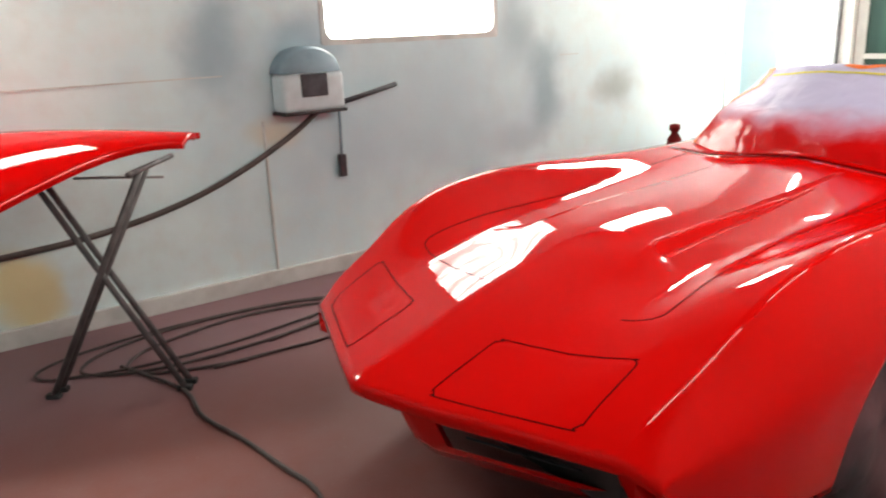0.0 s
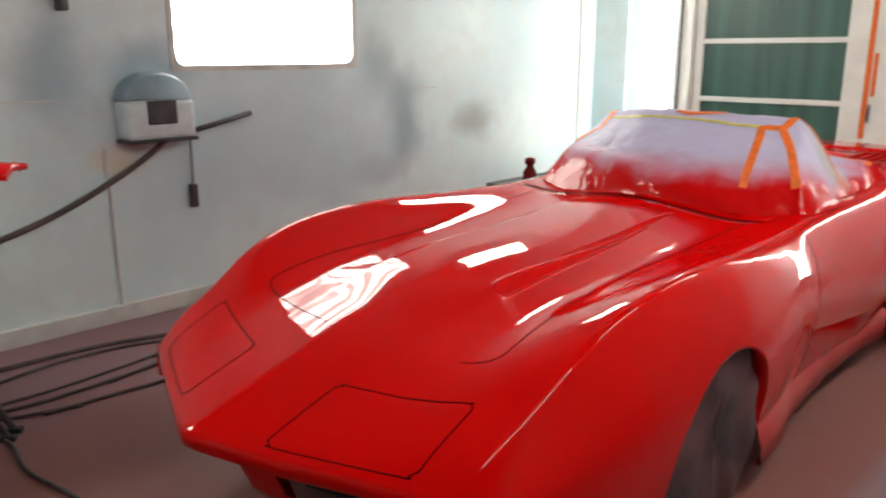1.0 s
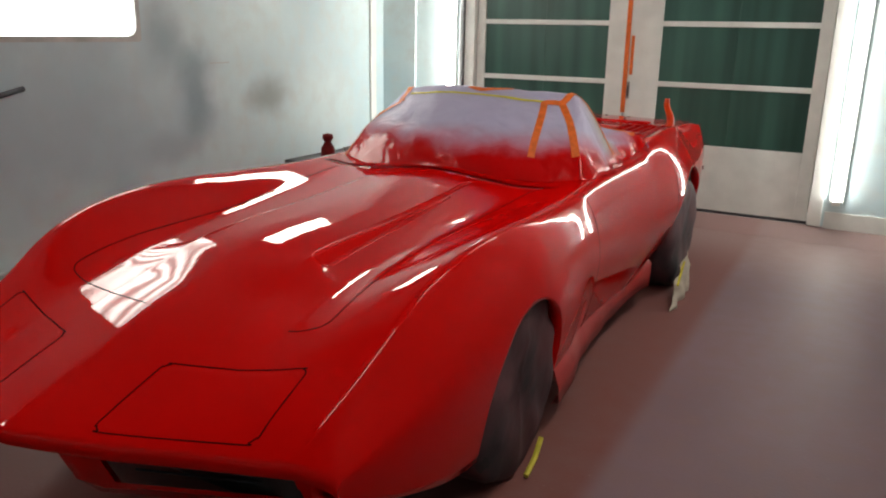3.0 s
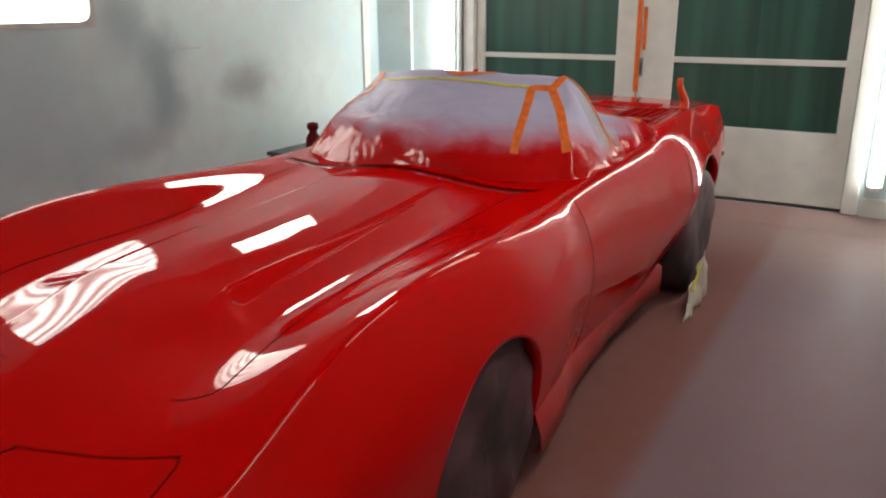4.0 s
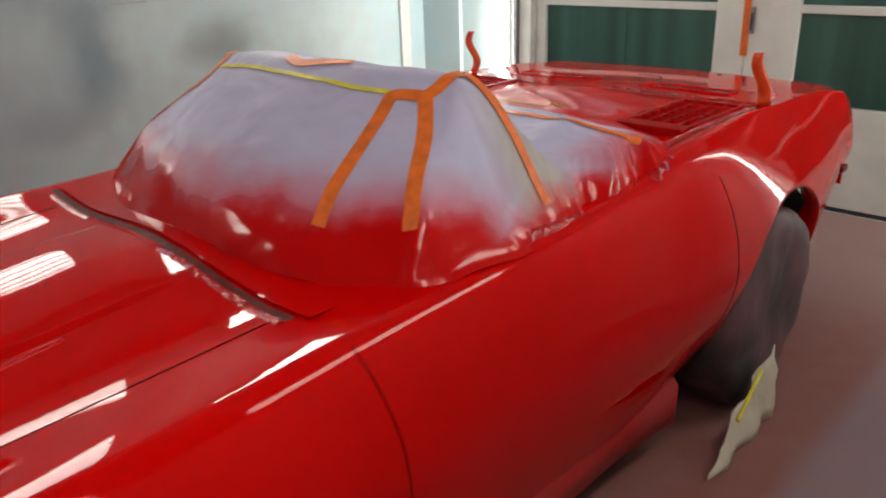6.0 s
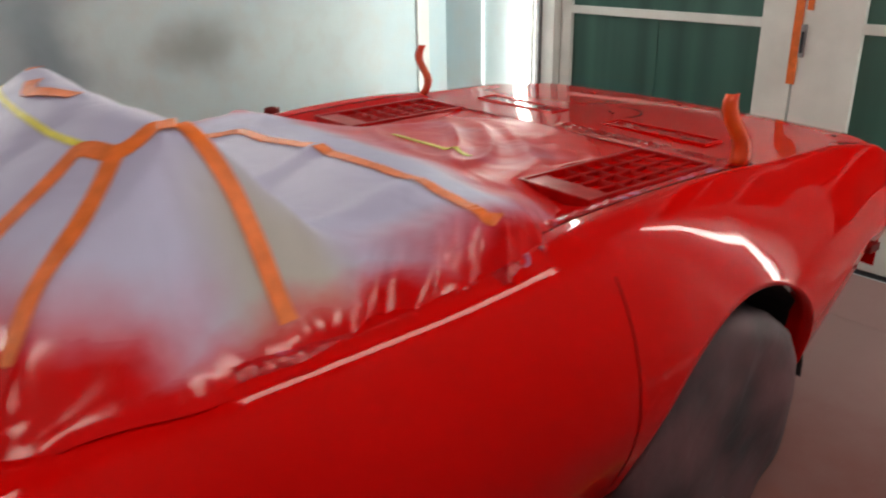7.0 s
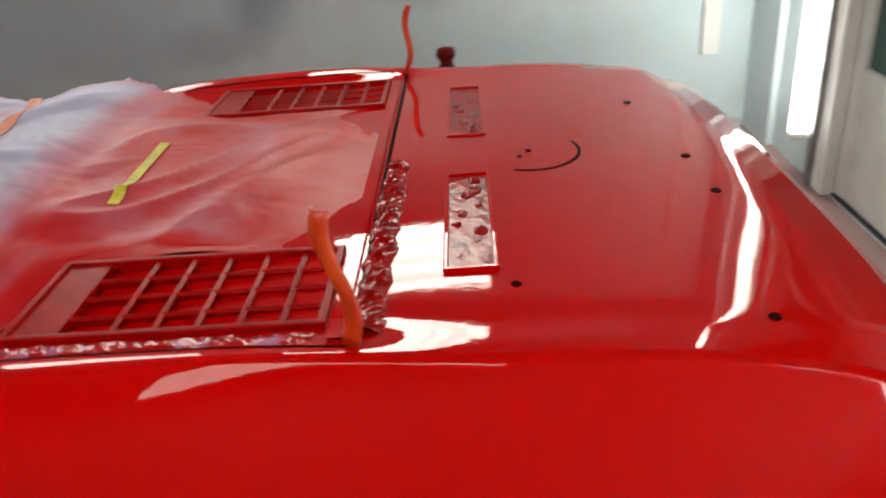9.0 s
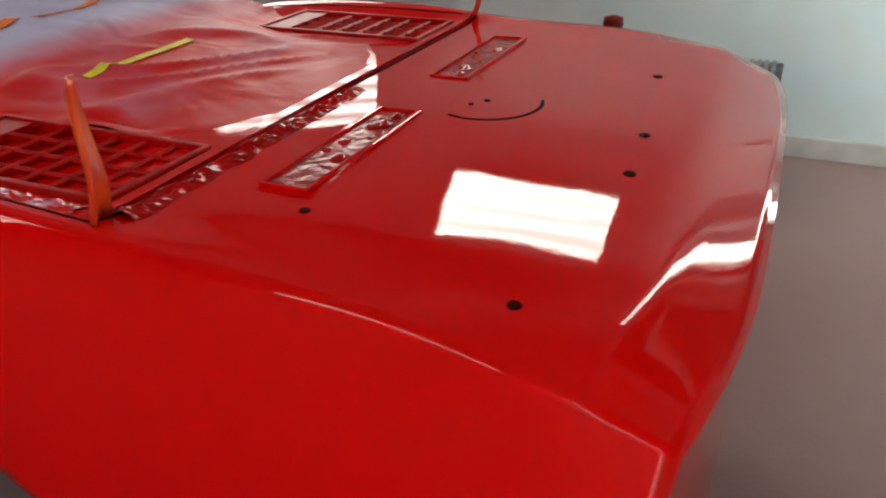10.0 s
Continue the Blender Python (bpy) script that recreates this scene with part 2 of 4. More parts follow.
def sheet_material():
    """Pale lilac masking film, with the red mist that settled on it."""
    m = bpy.data.materials.new("masking_film")
    m.use_nodes = True
    nt = m.node_tree
    b = nt.nodes["Principled BSDF"]
    tc = nt.nodes.new("ShaderNodeTexCoord")
    sp = nt.nodes.new("ShaderNodeSeparateXYZ")
    nt.links.new(tc.outputs["Object"], sp.inputs[0])

    def ramp(sock, lo, hi, a, c):
        r = nt.nodes.new("ShaderNodeMapRange")
        r.interpolation_type = "SMOOTHSTEP"
        r.inputs[1].default_value, r.inputs[2].default_value = lo, hi
        r.inputs[3].default_value, r.inputs[4].default_value = a, c
        nt.links.new(sock, r.inputs[0])
        return r.outputs[0]

    def mth(op, a, c):
        x = nt.nodes.new("ShaderNodeMath")
        x.operation = op
        for i, v in enumerate((a, c)):
            if isinstance(v, (int, float)):
                x.inputs[i].default_value = v
            else:
                nt.links.new(v, x.inputs[i])
        return x.outputs[0]

    n = nt.nodes.new("ShaderNodeTexNoise")
    n.inputs["Scale"].default_value = 5.0
    n.inputs["Detail"].default_value = 5
    nt.links.new(tc.outputs["Object"], n.inputs["Vector"])
    wob = mth("MULTIPLY", mth("SUBTRACT", n.outputs["Fac"], 0.5), 0.14)
    z = mth("ADD", sp.outputs["Z"], wob)
    y = mth("ADD", sp.outputs["Y"], wob)
    low_front = mth("MULTIPLY", ramp(z, 0.95, 1.085, 1.0, 0.0), ramp(y, 1.25, 1.45, 1.0, 0.0))
    side = mth("ABSOLUTE", sp.outputs["X"], 0.0)
    side = mth("ADD", side, mth("MULTIPLY", wob, 1.2))
    low_rear = mth("MAXIMUM", ramp(z, 0.90, 0.98, 1.0, 0.0), mth("MULTIPLY", ramp(side, 0.50, 0.68, 0.0, 1.0), ramp(y, 1.62, 1.85, 0.0, 1.0)))
    back = mth("MULTIPLY", ramp(y, 2.02, 2.14, 0.0, 1.0), ramp(n.outputs["Fac"], 0.32, 0.68, 1.0, 0.72))
    low_rear = mth("MULTIPLY", low_rear, ramp(y, 2.1, 2.3, 1.0, 0.0))
    f = mth("MAXIMUM", mth("MAXIMUM", low_front, low_rear), mth("MAXIMUM", back, mth("MAXIMUM", ramp(y, 2.34, 2.56, 0.0, 1.0), mth("MULTIPLY", ramp(side, 0.22, 0.34, 0.0, 1.0), ramp(y, 2.10, 2.22, 0.0, 1.0)))))
    mx = nt.nodes.new("ShaderNodeMix")
    mx.data_type = "RGBA"
    mx.inputs[6].default_value, mx.inputs[7].default_value = (0.46, 0.43, 0.61, 1), (0.55, 0.0015, 0.002, 1)
    nt.links.new(f, mx.inputs[0])
    # beige paper that shows through at the side opening
    beige = mth("MULTIPLY", ramp(sp.outputs["Y"], 1.36, 1.48, 0.0, 0.75), ramp(sp.outputs["Y"], 1.58, 1.70, 1.0, 0.0))
    beige = mth("MULTIPLY", beige, ramp(sp.outputs["X"], 0.46, 0.58, 0.0, 1.0))
    pale = nt.nodes.new("ShaderNodeMix")
    pale.data_type = "RGBA"
    nt.links.new(beige, pale.inputs[0])
    pale.inputs[6].default_value, pale.inputs[7].default_value = (0.46, 0.43, 0.61, 1), (0.42, 0.37, 0.29, 1)
    nt.links.new(pale.outputs[2], mx.inputs[6])
    nt.links.new(mx.outputs[2], b.inputs["Base Color"])
    gloss = mth("MULTIPLY", ramp(f, 0.55, 0.95, 0.0, 1.0), mth("MAXIMUM", ramp(y, 1.9, 2.15, 1.0, 0.25), ramp(y, 2.50, 2.65, 0.0, 0.3)))
    nt.links.new(ramp(gloss, 0.0, 1.0, 0.52, 0.15), b.inputs["Roughness"])
    b.inputs["Specular IOR Level"].default_value = 0.3
    n2 = nt.nodes.new("ShaderNodeTexNoise")
    n2.inputs["Scale"].default_value = 6
    n2.inputs["Detail"].default_value = 2
    n2.inputs["Distortion"].default_value = 0.5
    nt.links.new(tc.outputs["Object"], n2.inputs["Vector"])
    bp = nt.nodes.new("ShaderNodeBump")
    bp.inputs["Strength"].default_value = 0.5
    bp.inputs["Distance"].default_value = 0.03
    nt.links.new(n2.outputs["Fac"], bp.inputs["Height"])
    nt.links.new(bp.outputs[0], b.inputs["Normal"])
    return m


FILM = sheet_material()


# ---- mesh helpers ----
def mesh_ob(name, bm, material, smooth=False):
    me = bpy.data.meshes.new(name)
    bmesh.ops.recalc_face_normals(bm, faces=bm.faces)
    bm.to_mesh(me)
    bm.free()
    for mm in material if isinstance(material, (list, tuple)) else [material]:
        me.materials.append(mm)
    if smooth:
        for p in me.polygons:
            p.use_smooth = True
    return new(name, me)


def part(name, bm, material, parent, label="", smooth=False):
    ob = mesh_ob(name, bm, material, smooth)
    ob.parent = parent
    if label:
        ob["label"] = label
    return ob


def empty(name, m, label, category, group="", kind=""):
    ob = new(name)
    ob.matrix_world = m
    return tagged(ob, label, category, group, kind)


def box(bm, x0, y0, z0, x1, y1, z1, bevel=0.0, m=None):
    r = bmesh.ops.create_cube(bm, size=1)
    vs = r["verts"]
    for v in vs:
        v.co = Vector(((x0 + x1) / 2 + v.co.x * (x1 - x0), (y0 + y1) / 2 + v.co.y * (y1 - y0), (z0 + z1) / 2 + v.co.z * (z1 - z0)))
        if m is not None:
            v.co = m @ v.co
    if bevel:
        es = list({e for v in vs for e in v.link_edges})
        bmesh.ops.bevel(bm, geom=es, offset=bevel, segments=2, affect="EDGES", profile=0.6)
    return bm


def boxm(*a, **k):
    return box(bmesh.new(), *a, **k)


def tube(bm, pts, r, n=10, closed=False):
    """A round bar along points."""
    pts = [Vector(p) for p in pts]
    rings = []
    prev = None
    for i, p in enumerate(pts):
        d = (pts[min(i + 1, len(pts) - 1)] - pts[max(i - 1, 0)]).normalized()
        a = prev if prev is not None else (Vector((0, 0, 1)) if abs(d.z) < 0.9 else Vector((1, 0, 0)))
        a = (a - d * a.dot(d)).normalized()
        prev = a
        c = d.cross(a)
        rr = r[i] if isinstance(r, (list, tuple)) else r
        rings.append([bm.verts.new(p + a * rr * math.cos(2 * math.pi * k / n) + c * rr * math.sin(2 * math.pi * k / n)) for k in range(n)])
    for i in range(len(rings) - 1):
        for k in range(n):
            bm.faces.new((rings[i][k], rings[i][(k + 1) % n], rings[i + 1][(k + 1) % n], rings[i + 1][k]))
    bm.faces.new(rings[0][::-1])
    bm.faces.new(rings[-1])
    return bm


def spline(pts, n=10):
    pts = [Vector(p) for p in pts]
    out = []
    for i in range(len(pts) - 1):
        p0, p1, p2, p3 = pts[max(i - 1, 0)], pts[i], pts[i + 1], pts[min(i + 2, len(pts) - 1)]
        for k in range(n):
            t = k / n
            out.append(0.5 * ((2 * p1) + (p2 - p0) * t + (2 * p0 - 5 * p1 + 4 * p2 - p3) * t * t + (3 * p1 - p0 - 3 * p2 + p3) * t ** 3))
    out.append(pts[-1])
    return out


def lathe(bm, prof, n=40, axis="x"):
    """prof: (radius, along) pairs."""
    rings = []
    for r, a in prof:
        ring = []
        for k in range(n):
            c, s = r * math.cos(2 * math.pi * k / n), r * math.sin(2 * math.pi * k / n)
            ring.append(bm.verts.new((a, c, s) if axis == "x" else (c, s, a)))
        rings.append(ring)
    for i in range(len(rings) - 1):
        for k in range(n):
            bm.faces.new((rings[i][k], rings[i][(k + 1) % n], rings[i + 1][(k + 1) % n], rings[i + 1][k]))
    return bm


def ribbon(bm, pts, normals, width, lift, thick=0.0015):
    """A thin flat band along points that lie on a surface."""
    rows = []
    for i, p in enumerate(pts):
        d = (pts[min(i + 1, len(pts) - 1)] - pts[max(i - 1, 0)]).normalized()
        nn = normals[i].normalized()
        s = d.cross(nn).normalized() * (width / 2)
        q = p + nn * lift
        rows.append([bm.verts.new(q - s), bm.verts.new(q + s), bm.verts.new(q + s + nn * thick), bm.verts.new(q - s + nn * thick)])
    for a, b in zip(rows, rows[1:]):
        for k in range(4):
            bm.faces.new((a[k], a[(k + 1) % 4], b[(k + 1) % 4], b[k]))
    bm.faces.new(rows[0][::-1])
    bm.faces.new(rows[-1])
    return bm


def structure(name, bm, material, label, category):
    return tagged(mesh_ob(name, bm, material), label, category, kind="structure")


# ---- room ----
XL, XR, YF, YR, H = -2.56, 2.10, -4.3, 4.39, 2.85
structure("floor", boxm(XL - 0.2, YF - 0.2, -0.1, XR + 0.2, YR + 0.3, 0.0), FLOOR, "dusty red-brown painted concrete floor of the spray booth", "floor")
structure("ceiling", boxm(XL - 0.2, YF - 0.2, H, XR + 0.2, YR + 0.3, H + 0.1), CEIL, "plain grey filter ceiling", "ceiling")
WY0, WY1, WZ0, WZ1 = 0.06, 1.39, 1.43, 2.10  # opening of the lit window in the long wall
bm = bmesh.new()
box(bm, XL - 0.2, YF, 0, XL, WY0, H)
box(bm, XL - 0.2, WY1, 0, XL, YR + 0.2, H)
box(bm, XL - 0.2, WY0, 0, XL, WY1, WZ0)
box(bm, XL - 0.2, WY0, WZ1, XL, WY1, H)
wall_w = structure("wall_west", bm, WALL, "pale booth wall with blue-grey paint mist stains", "wall")
DX0, DX1, DZ, SILL = -1.56, 1.43, 2.62, 0.075
bm = bmesh.new()
box(bm, XL, YR - 0.03, 0, -2.20, YR + 0.2, H)
box(bm, -2.20, YR, 0, DX0 - 0.10, YR + 0.2, H)
box(bm, DX0 - 0.10, YR + 0.01, 0, DX1 + 0.10, YR + 0.2, SILL)
box(bm, DX1 + 0.10, YR, 0, XR + 0.2, YR + 0.2, H)
box(bm, DX0 - 0.10, YR, DZ + 0.1, DX1 + 0.10, YR + 0.2, H)
structure("wall_north", bm, WALL, "pale end wall round the double door", "wall")
structure("wall_east", boxm(XR, YF, 0, XR + 0.2, YR, H), EASTWALL, "pale long wall of the booth", "wall")
structure("wall_south", boxm(XL, YF - 0.2, 0, XR, YF, H), WALL, "pale end wall of the booth", "wall")
bm = bmesh.new()
box(bm, XL, YF, 0, XL + 0.03, YR - 0.04, 0.10, 0.006)
structure("baseboard", bm, TRIM, "dirty grey base strip along the wall", "baseboard")
bm = bmesh.new()
vs = [bm.verts.new(p) for p in ((XL + 0.03, YR - 0.30, 0.002), (XR - 0.02, YR - 0.30, 0.002), (XR - 0.02, YR + 0.012, SILL), (XL + 0.03, YR + 0.012, SILL), (XL + 0.03, YR + 0.012, 0.0), (XR - 0.02, YR + 0.012, 0.0))]
bm.faces.new(vs[:4])
bm.faces.new((vs[3], vs[2], vs[5], vs[4]))
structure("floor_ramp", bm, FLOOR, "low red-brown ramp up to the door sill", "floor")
structure("baseboard_north", boxm(DX1 + 0.12, YR - 0.02, 0, XR, YR, 0.20, 0.005), WHITE, "white base strip beside the door", "baseboard")
structure("baseboard_east", boxm(XR - 0.02, YF, 0, XR, YR - 0.02, 0.13, 0.005), WHITE, "white base strip along the wall", "baseboard")
bm = bmesh.new()
box(bm, XL, -4.3, 1.265, XL + 0.003, -0.6, 1.272)
box(bm, XL, 2.02, 1.247, XL + 0.003, 2.22, 1.253)
structure("trim_seam", bm, TRIM, "thin horizontal seam between wall sheets", "trim")
structure("trim_pipe", tube(bmesh.new(), [(XL + 0.012, -0.39, 0.1), (XL + 0.012, -0.39, 1.0)], 0.009, 8), TRIM, "thin grey pipe down the wall", "trim")

# lit window in the long wall
win = empty("window_1", pose(XL, 0, 0), "bright frosted light window with rounded corners in the wall", "window", kind="structure")


def rounded(y0, z0, y1, z1, r, n=6):
    out = []
    for cy, cz, a0 in ((y1 - r, z1 - r, 0), (y0 + r, z1 - r, 90), (y0 + r, z0 + r, 180), (y1 - r, z0 + r, 270)):
        out += [(cy + r * math.cos(radians(a0 + 90 * k / n)), cz + r * math.sin(radians(a0 + 90 * k / n))) for k in range(n + 1)]
    return out


bm = bmesh.new()
ring = [bm.verts.new((-0.03, y, z)) for y, z in rounded(WY0, WZ0, WY1, WZ1, 0.07)]
bm.faces.new(ring)
part("pane", bm, PANEL, win, "glowing frosted pane")
bm = bmesh.new()
inn, out = rounded(WY0 + 0.01, WZ0 + 0.01, WY1 - 0.01, WZ1 - 0.01, 0.06), rounded(WY0 - 0.025, WZ0 - 0.025, WY1 + 0.025, WZ1 + 0.025, 0.02)
vs = [[bm.verts.new((x, y, z)) for y, z in c] for c, x in ((inn, -0.03), (inn, 0.008), (out, 0.008), (out, -0.005))]
for a, b in zip(vs, vs[1:]):
    for k in range(len(a)):
        bm.faces.new((a[k], a[(k + 1) % len(a)], b[(k + 1) % len(a)], b[k]))
part("window_frame", bm, TRIM, win)

# double door
door_frame = empty("door_frame", pose(0, YR, 0), "white painted frame of the double door, scuffed", "door frame", kind="structure")
part("jamb", boxm(DX0 - 0.10, -0.03, SILL, DX0, 0.16, DZ + 0.1, 0.006), WHITE, door_frame)
part("jamb", boxm(DX1, -0.03, SILL, DX1 + 0.10, 0.16, DZ + 0.1, 0.006), WHITE, door_frame)
part("head", boxm(DX0, -0.03, DZ, DX1, 0.16, DZ + 0.1, 0.006), WHITE, door_frame)
part("strip", boxm(DX0 - 0.145, -0.045, SILL, DX0 - 0.105, 0.0, DZ, 0.006), STEEL, door_frame, "grey metal strip")
part("threshold", boxm(DX0, 0.016, SILL - 0.01, DX1, 0.12, SILL + 0.012, 0.003), DARKSTEEL, door_frame)


def leaf(name, x0, x1, px0, px1, label):
    d = empty(name, pose(0, YR, 0), label, "door", kind="structure")
    zs = [0.635, 1.115, 1.60, 2.07, 2.50]
    part("stile", boxm(x0, 0.02, SILL + 0.02, px0, 0.07, DZ - 0.01, 0.004), WHITE, d)
    part("stile", boxm(px1, 0.02, SILL + 0.02, x1, 0.07, DZ - 0.01, 0.004), WHITE, d)
    part("kick_panel", boxm(px0, 0.024, SILL + 0.02, px1, 0.066, zs[0] - 0.005, 0.004), WHITE, d, "scuffed white lower panel")
    part("top_rail", boxm(px0, 0.02, zs[-1], px1, 0.07, DZ - 0.01, 0.004), WHITE, d)
    for i in range(4):
        z0, z1 = zs[i] + (0.021 if i else 0), zs[i + 1] - (0.021 if i < 3 else 0)
        part("pane", boxm(px0, 0.042, z0, px1, 0.05, z1), GREEN, d, "dark green backed pane")
        part("glazing_bead", boxm((px0 + px1) / 2 - 0.006, 0.038, z0, (px0 + px1) / 2 + 0.006, 0.042, z1), GREEN, d)
        if i:
            part("rail", boxm(px0, 0.018, zs[i] - 0.021, px1, 0.066, zs[i] + 0.021, 0.005), WHITE, d)
    return d


leaf("door_1", DX0 + 0.005, -0.135, -1.475, -0.31, "white glazed door leaf with green panes, closed")
leaf("door_2", -0.125, DX1 - 0.005, 0.145, 1.33, "white glazed door leaf with green panes and scuffed kick panel, closed")
tp = tagged(mesh_ob("door_tape", boxm(-0.152, YR + 0.012, 0.86, -0.115, YR + 0.019, 2.5), ORANGE), "strip of orange masking tape down the door joint", "tape")
tagged(mesh_ob("door_tape", boxm(-0.10, YR + 0.012, 1.18, -0.075, YR + 0.019, 1.50), ORANGE), "short loose strip of orange masking tape", "tape")
lk = empty("door_lock", pose(-0.10, YR + 0.018, 1.05), "small dark metal latch on the door joint", "lock")
part("plate", boxm(-0.012, -0.012, -0.07, 0.012, 0.0, 0.07, 0.003), STEEL, lk)
part("bolt", tube(bmesh.new(), [(0, -0.016, -0.05), (0, -0.016, 0.04)], 0.006, 8), DARKSTEEL, lk)


# vertical lamps on both sides of the door
def vertical_lamp(x, y, z0, z1):
    e = empty("tube_lamp", pose(x, y, 0), "upright fluorescent tube lamp, lit, on the wall", "lamp", "upright tube lamps")
    part("housing", boxm(-0.05, -0.03, z0 - 0.02, 0.05, 0.0, z1 + 0.02, 0.006), WHITE, e)
    part("glass_tube", tube(bmesh.new(), [(0, -0.062, z0), (0, -0.062, z1)], 0.026, 12), TUBE, e, "glowing white tube", True)
    part("cap", boxm(-0.03, -0.09, z0 - 0.035, 0.03, -0.03, z0, 0.006), WHITE, e)
    part("cap", boxm(-0.03, -0.09, z1, 0.03, -0.03, z1 + 0.035, 0.006), WHITE, e)
    return e


vertical_lamp(1.62, YR - 0.001, 0.30, 2.74)
vertical_lamp(-1.80, YR - 0.001, 0.28, 2.74)
# added strip that stands in for a bright band of lamp light on the wall
structure("lamp_streak_strip", boxm(XL, 4.11, 0.45, XL + 0.022, 4.20, H, 0.004), WHITE, "white upright strip by the corner, in place of a bright reflection", "trim")
bell = empty("push_button", pose(1.92, YR, 0.82), "small round dark push button on the wall", "button")
part("ring", lathe(bmesh.new(), [(0.0, -0.012), (0.03, -0.012), (0.036, -0.006), (0.036, 0.0)], 24, "x"), DARKSTEEL, bell, smooth=True).matrix_local = Matrix.Rotation(radians(90), 4, "Z")
part("knob", lathe(bmesh.new(), [(0.0, -0.025), (0.012, -0.024), (0.017, -0.012)], 20, "x"), BLACK, bell, smooth=True).matrix_local = Matrix.Rotation(radians(90), 4, "Z")


# slanted four-tube fixtures between wall and ceiling
def hip_light(x, y, z, lean, length, cover):
    e = empty("booth_light", pose(x, y, z, 0, lean, 0), "slanted four-tube booth light fixture, lit", "lamp", "booth lights under the ceiling")
    w = 0.175
    part("tray", boxm(-w, -length / 2, 0.03, w, length / 2, 0.05, 0.004), REFLECTOR, e)
    for s in (-1, 1):
        part("rim", boxm(s * w - 0.012, -length / 2, -0.04, s * w + 0.012, length / 2, 0.03, 0.003), WHITE, e)
        part("end_rim", boxm(-w + 0.013, s * (length / 2 - 0.012) - 0.012, -0.04, w - 0.013, s * (length / 2 - 0.012) + 0.012, 0.03, 0.003), WHITE, e)
    part("mount", boxm(-0.05, -0.32, 0.05, 0.05, 0.32, 0.36), WHITE, e)
    part("diffuser", boxm(-w + 0.014, -length / 2 + 0.026, -0.02, w - 0.014, length / 2 - 0.026, -0.008, 0.003), cover, e, "glowing ribbed lamp cover")
    return e


for yy in (-2.1, 2.52):
    hip_light(-2.27, yy, 2.43, -50, 1.02, LENS)
for yy in (-1.3, 0.55, 2.46):
    hip_light(1.78, yy, 2.58, 42, 1.2, SIDE_LENS)


# ---- the car ----
CAR = pose(0, 0, 0, 0, 0, 0)
car = empty("sports_car", CAR, "freshly sprayed glossy red open sports car, masked with film and tape", "car")

# stations along the car: y, centre z, valley x z, fender crest x z, widest x z, sill x z
ST = np.array([
    (-1.30, 0.545, 0.38, 0.543, 0.70, 0.535, 0.80, 0.485, 0.79, 0.43),
    (-1.22, 0.572, 0.39, 0.575, 0.715, 0.600, 0.82, 0.500, 0.80, 0.39),
    (-1.05, 0.625, 0.40, 0.630, 0.735, 0.675, 0.845, 0.515, 0.82, 0.33),
    (-0.80, 0.700, 0.41, 0.695, 0.755, 0.770, 0.865, 0.525, 0.835, 0.28),
    (-0.50, 0.765, 0.42, 0.745, 0.765, 0.845, 0.880, 0.535, 0.84, 0.23),
    (-0.20, 0.800, 0.43, 0.775, 0.770, 0.885, 0.888, 0.545, 0.84, 0.20),
    (0.10, 0.825, 0.44, 0.795, 0.770, 0.888, 0.888, 0.550, 0.83, 0.18),
    (0.30, 0.840, 0.45, 0.810, 0.760, 0.880, 0.877, 0.550, 0.82, 0.17),
    (0.60, 0.865, 0.46, 0.835, 0.735, 0.872, 0.850, 0.550, 0.79, 0.17),
    (0.85, 0.885, 0.47, 0.852, 0.715, 0.870, 0.825, 0.560, 0.74, 0.17),
    (1.30, 0.870, 0.47, 0.860, 0.715, 0.880, 0.815, 0.560, 0.73, 0.17),
    (1.80, 0.885, 0.47, 0.885, 0.715, 0.905, 0.840, 0.560, 0.75, 0.20),
    (2.15, 0.925, 0.52, 0.920, 0.705, 0.955, 0.880, 0.590, 0.80, 0.34),
    (2.55, 0.942, 0.58, 0.938, 0.700, 0.969, 0.888, 0.590, 0.82, 0.24),
    (2.85, 0.950, 0.60, 0.946, 0.695, 0.951, 0.852, 0.605, 0.795, 0.32),
    (3.15, 0.945, 0.61, 0.940, 0.700, 0.9405, 0.806, 0.640, 0.76, 0.46),
    (3.38, 0.936, 0.62, 0.929, 0.715, 0.914, 0.772, 0.660, 0.735, 0.55),
    (3.42, 0.930, 0.62, 0.923, 0.717, 0.908, 0.767, 0.665, 0.73, 0.56),
    (3.48, 0.902, 0.62, 0.896, 0.714, 0.885, 0.760, 0.670, 0.725, 0.57),
    (3.55, 0.870, 0.62, 0.866, 0.706, 0.858, 0.750, 0.675, 0.715, 0.58),
])


def station(y):
    """Smooth values of the station table at y."""
    i = int(np.clip(np.searchsorted(ST[:, 0], y) - 1, 0, len(ST) - 2))
    a, b = ST[i], ST[i + 1]
    h = b[0] - a[0]
    t = (y - a[0]) / h
    ma = (b[1:] - ST[max(i - 1, 0)][1:]) / (b[0] - ST[max(i - 1, 0)][0])
    nx = ST[min(i + 2, len(ST) - 1)]
    mb = (nx[1:] - a[1:]) / (nx[0] - a[0])
    return (2 * t**3 - 3 * t**2 + 1) * a[1:] + (t**3 - 2 * t**2 + t) * h * ma + (-2 * t**3 + 3 * t**2) * b[1:] + (t**3 - t**2) * h * mb


WHEELS = (-0.01, 2.51)
ARCH = ((0.0, 0.335, 0.31), (2.54, 0.385, 0.355))


def smooth01(t):
    t = min(1.0, max(0.0, t))
    return t * t * (3 - 2 * t)


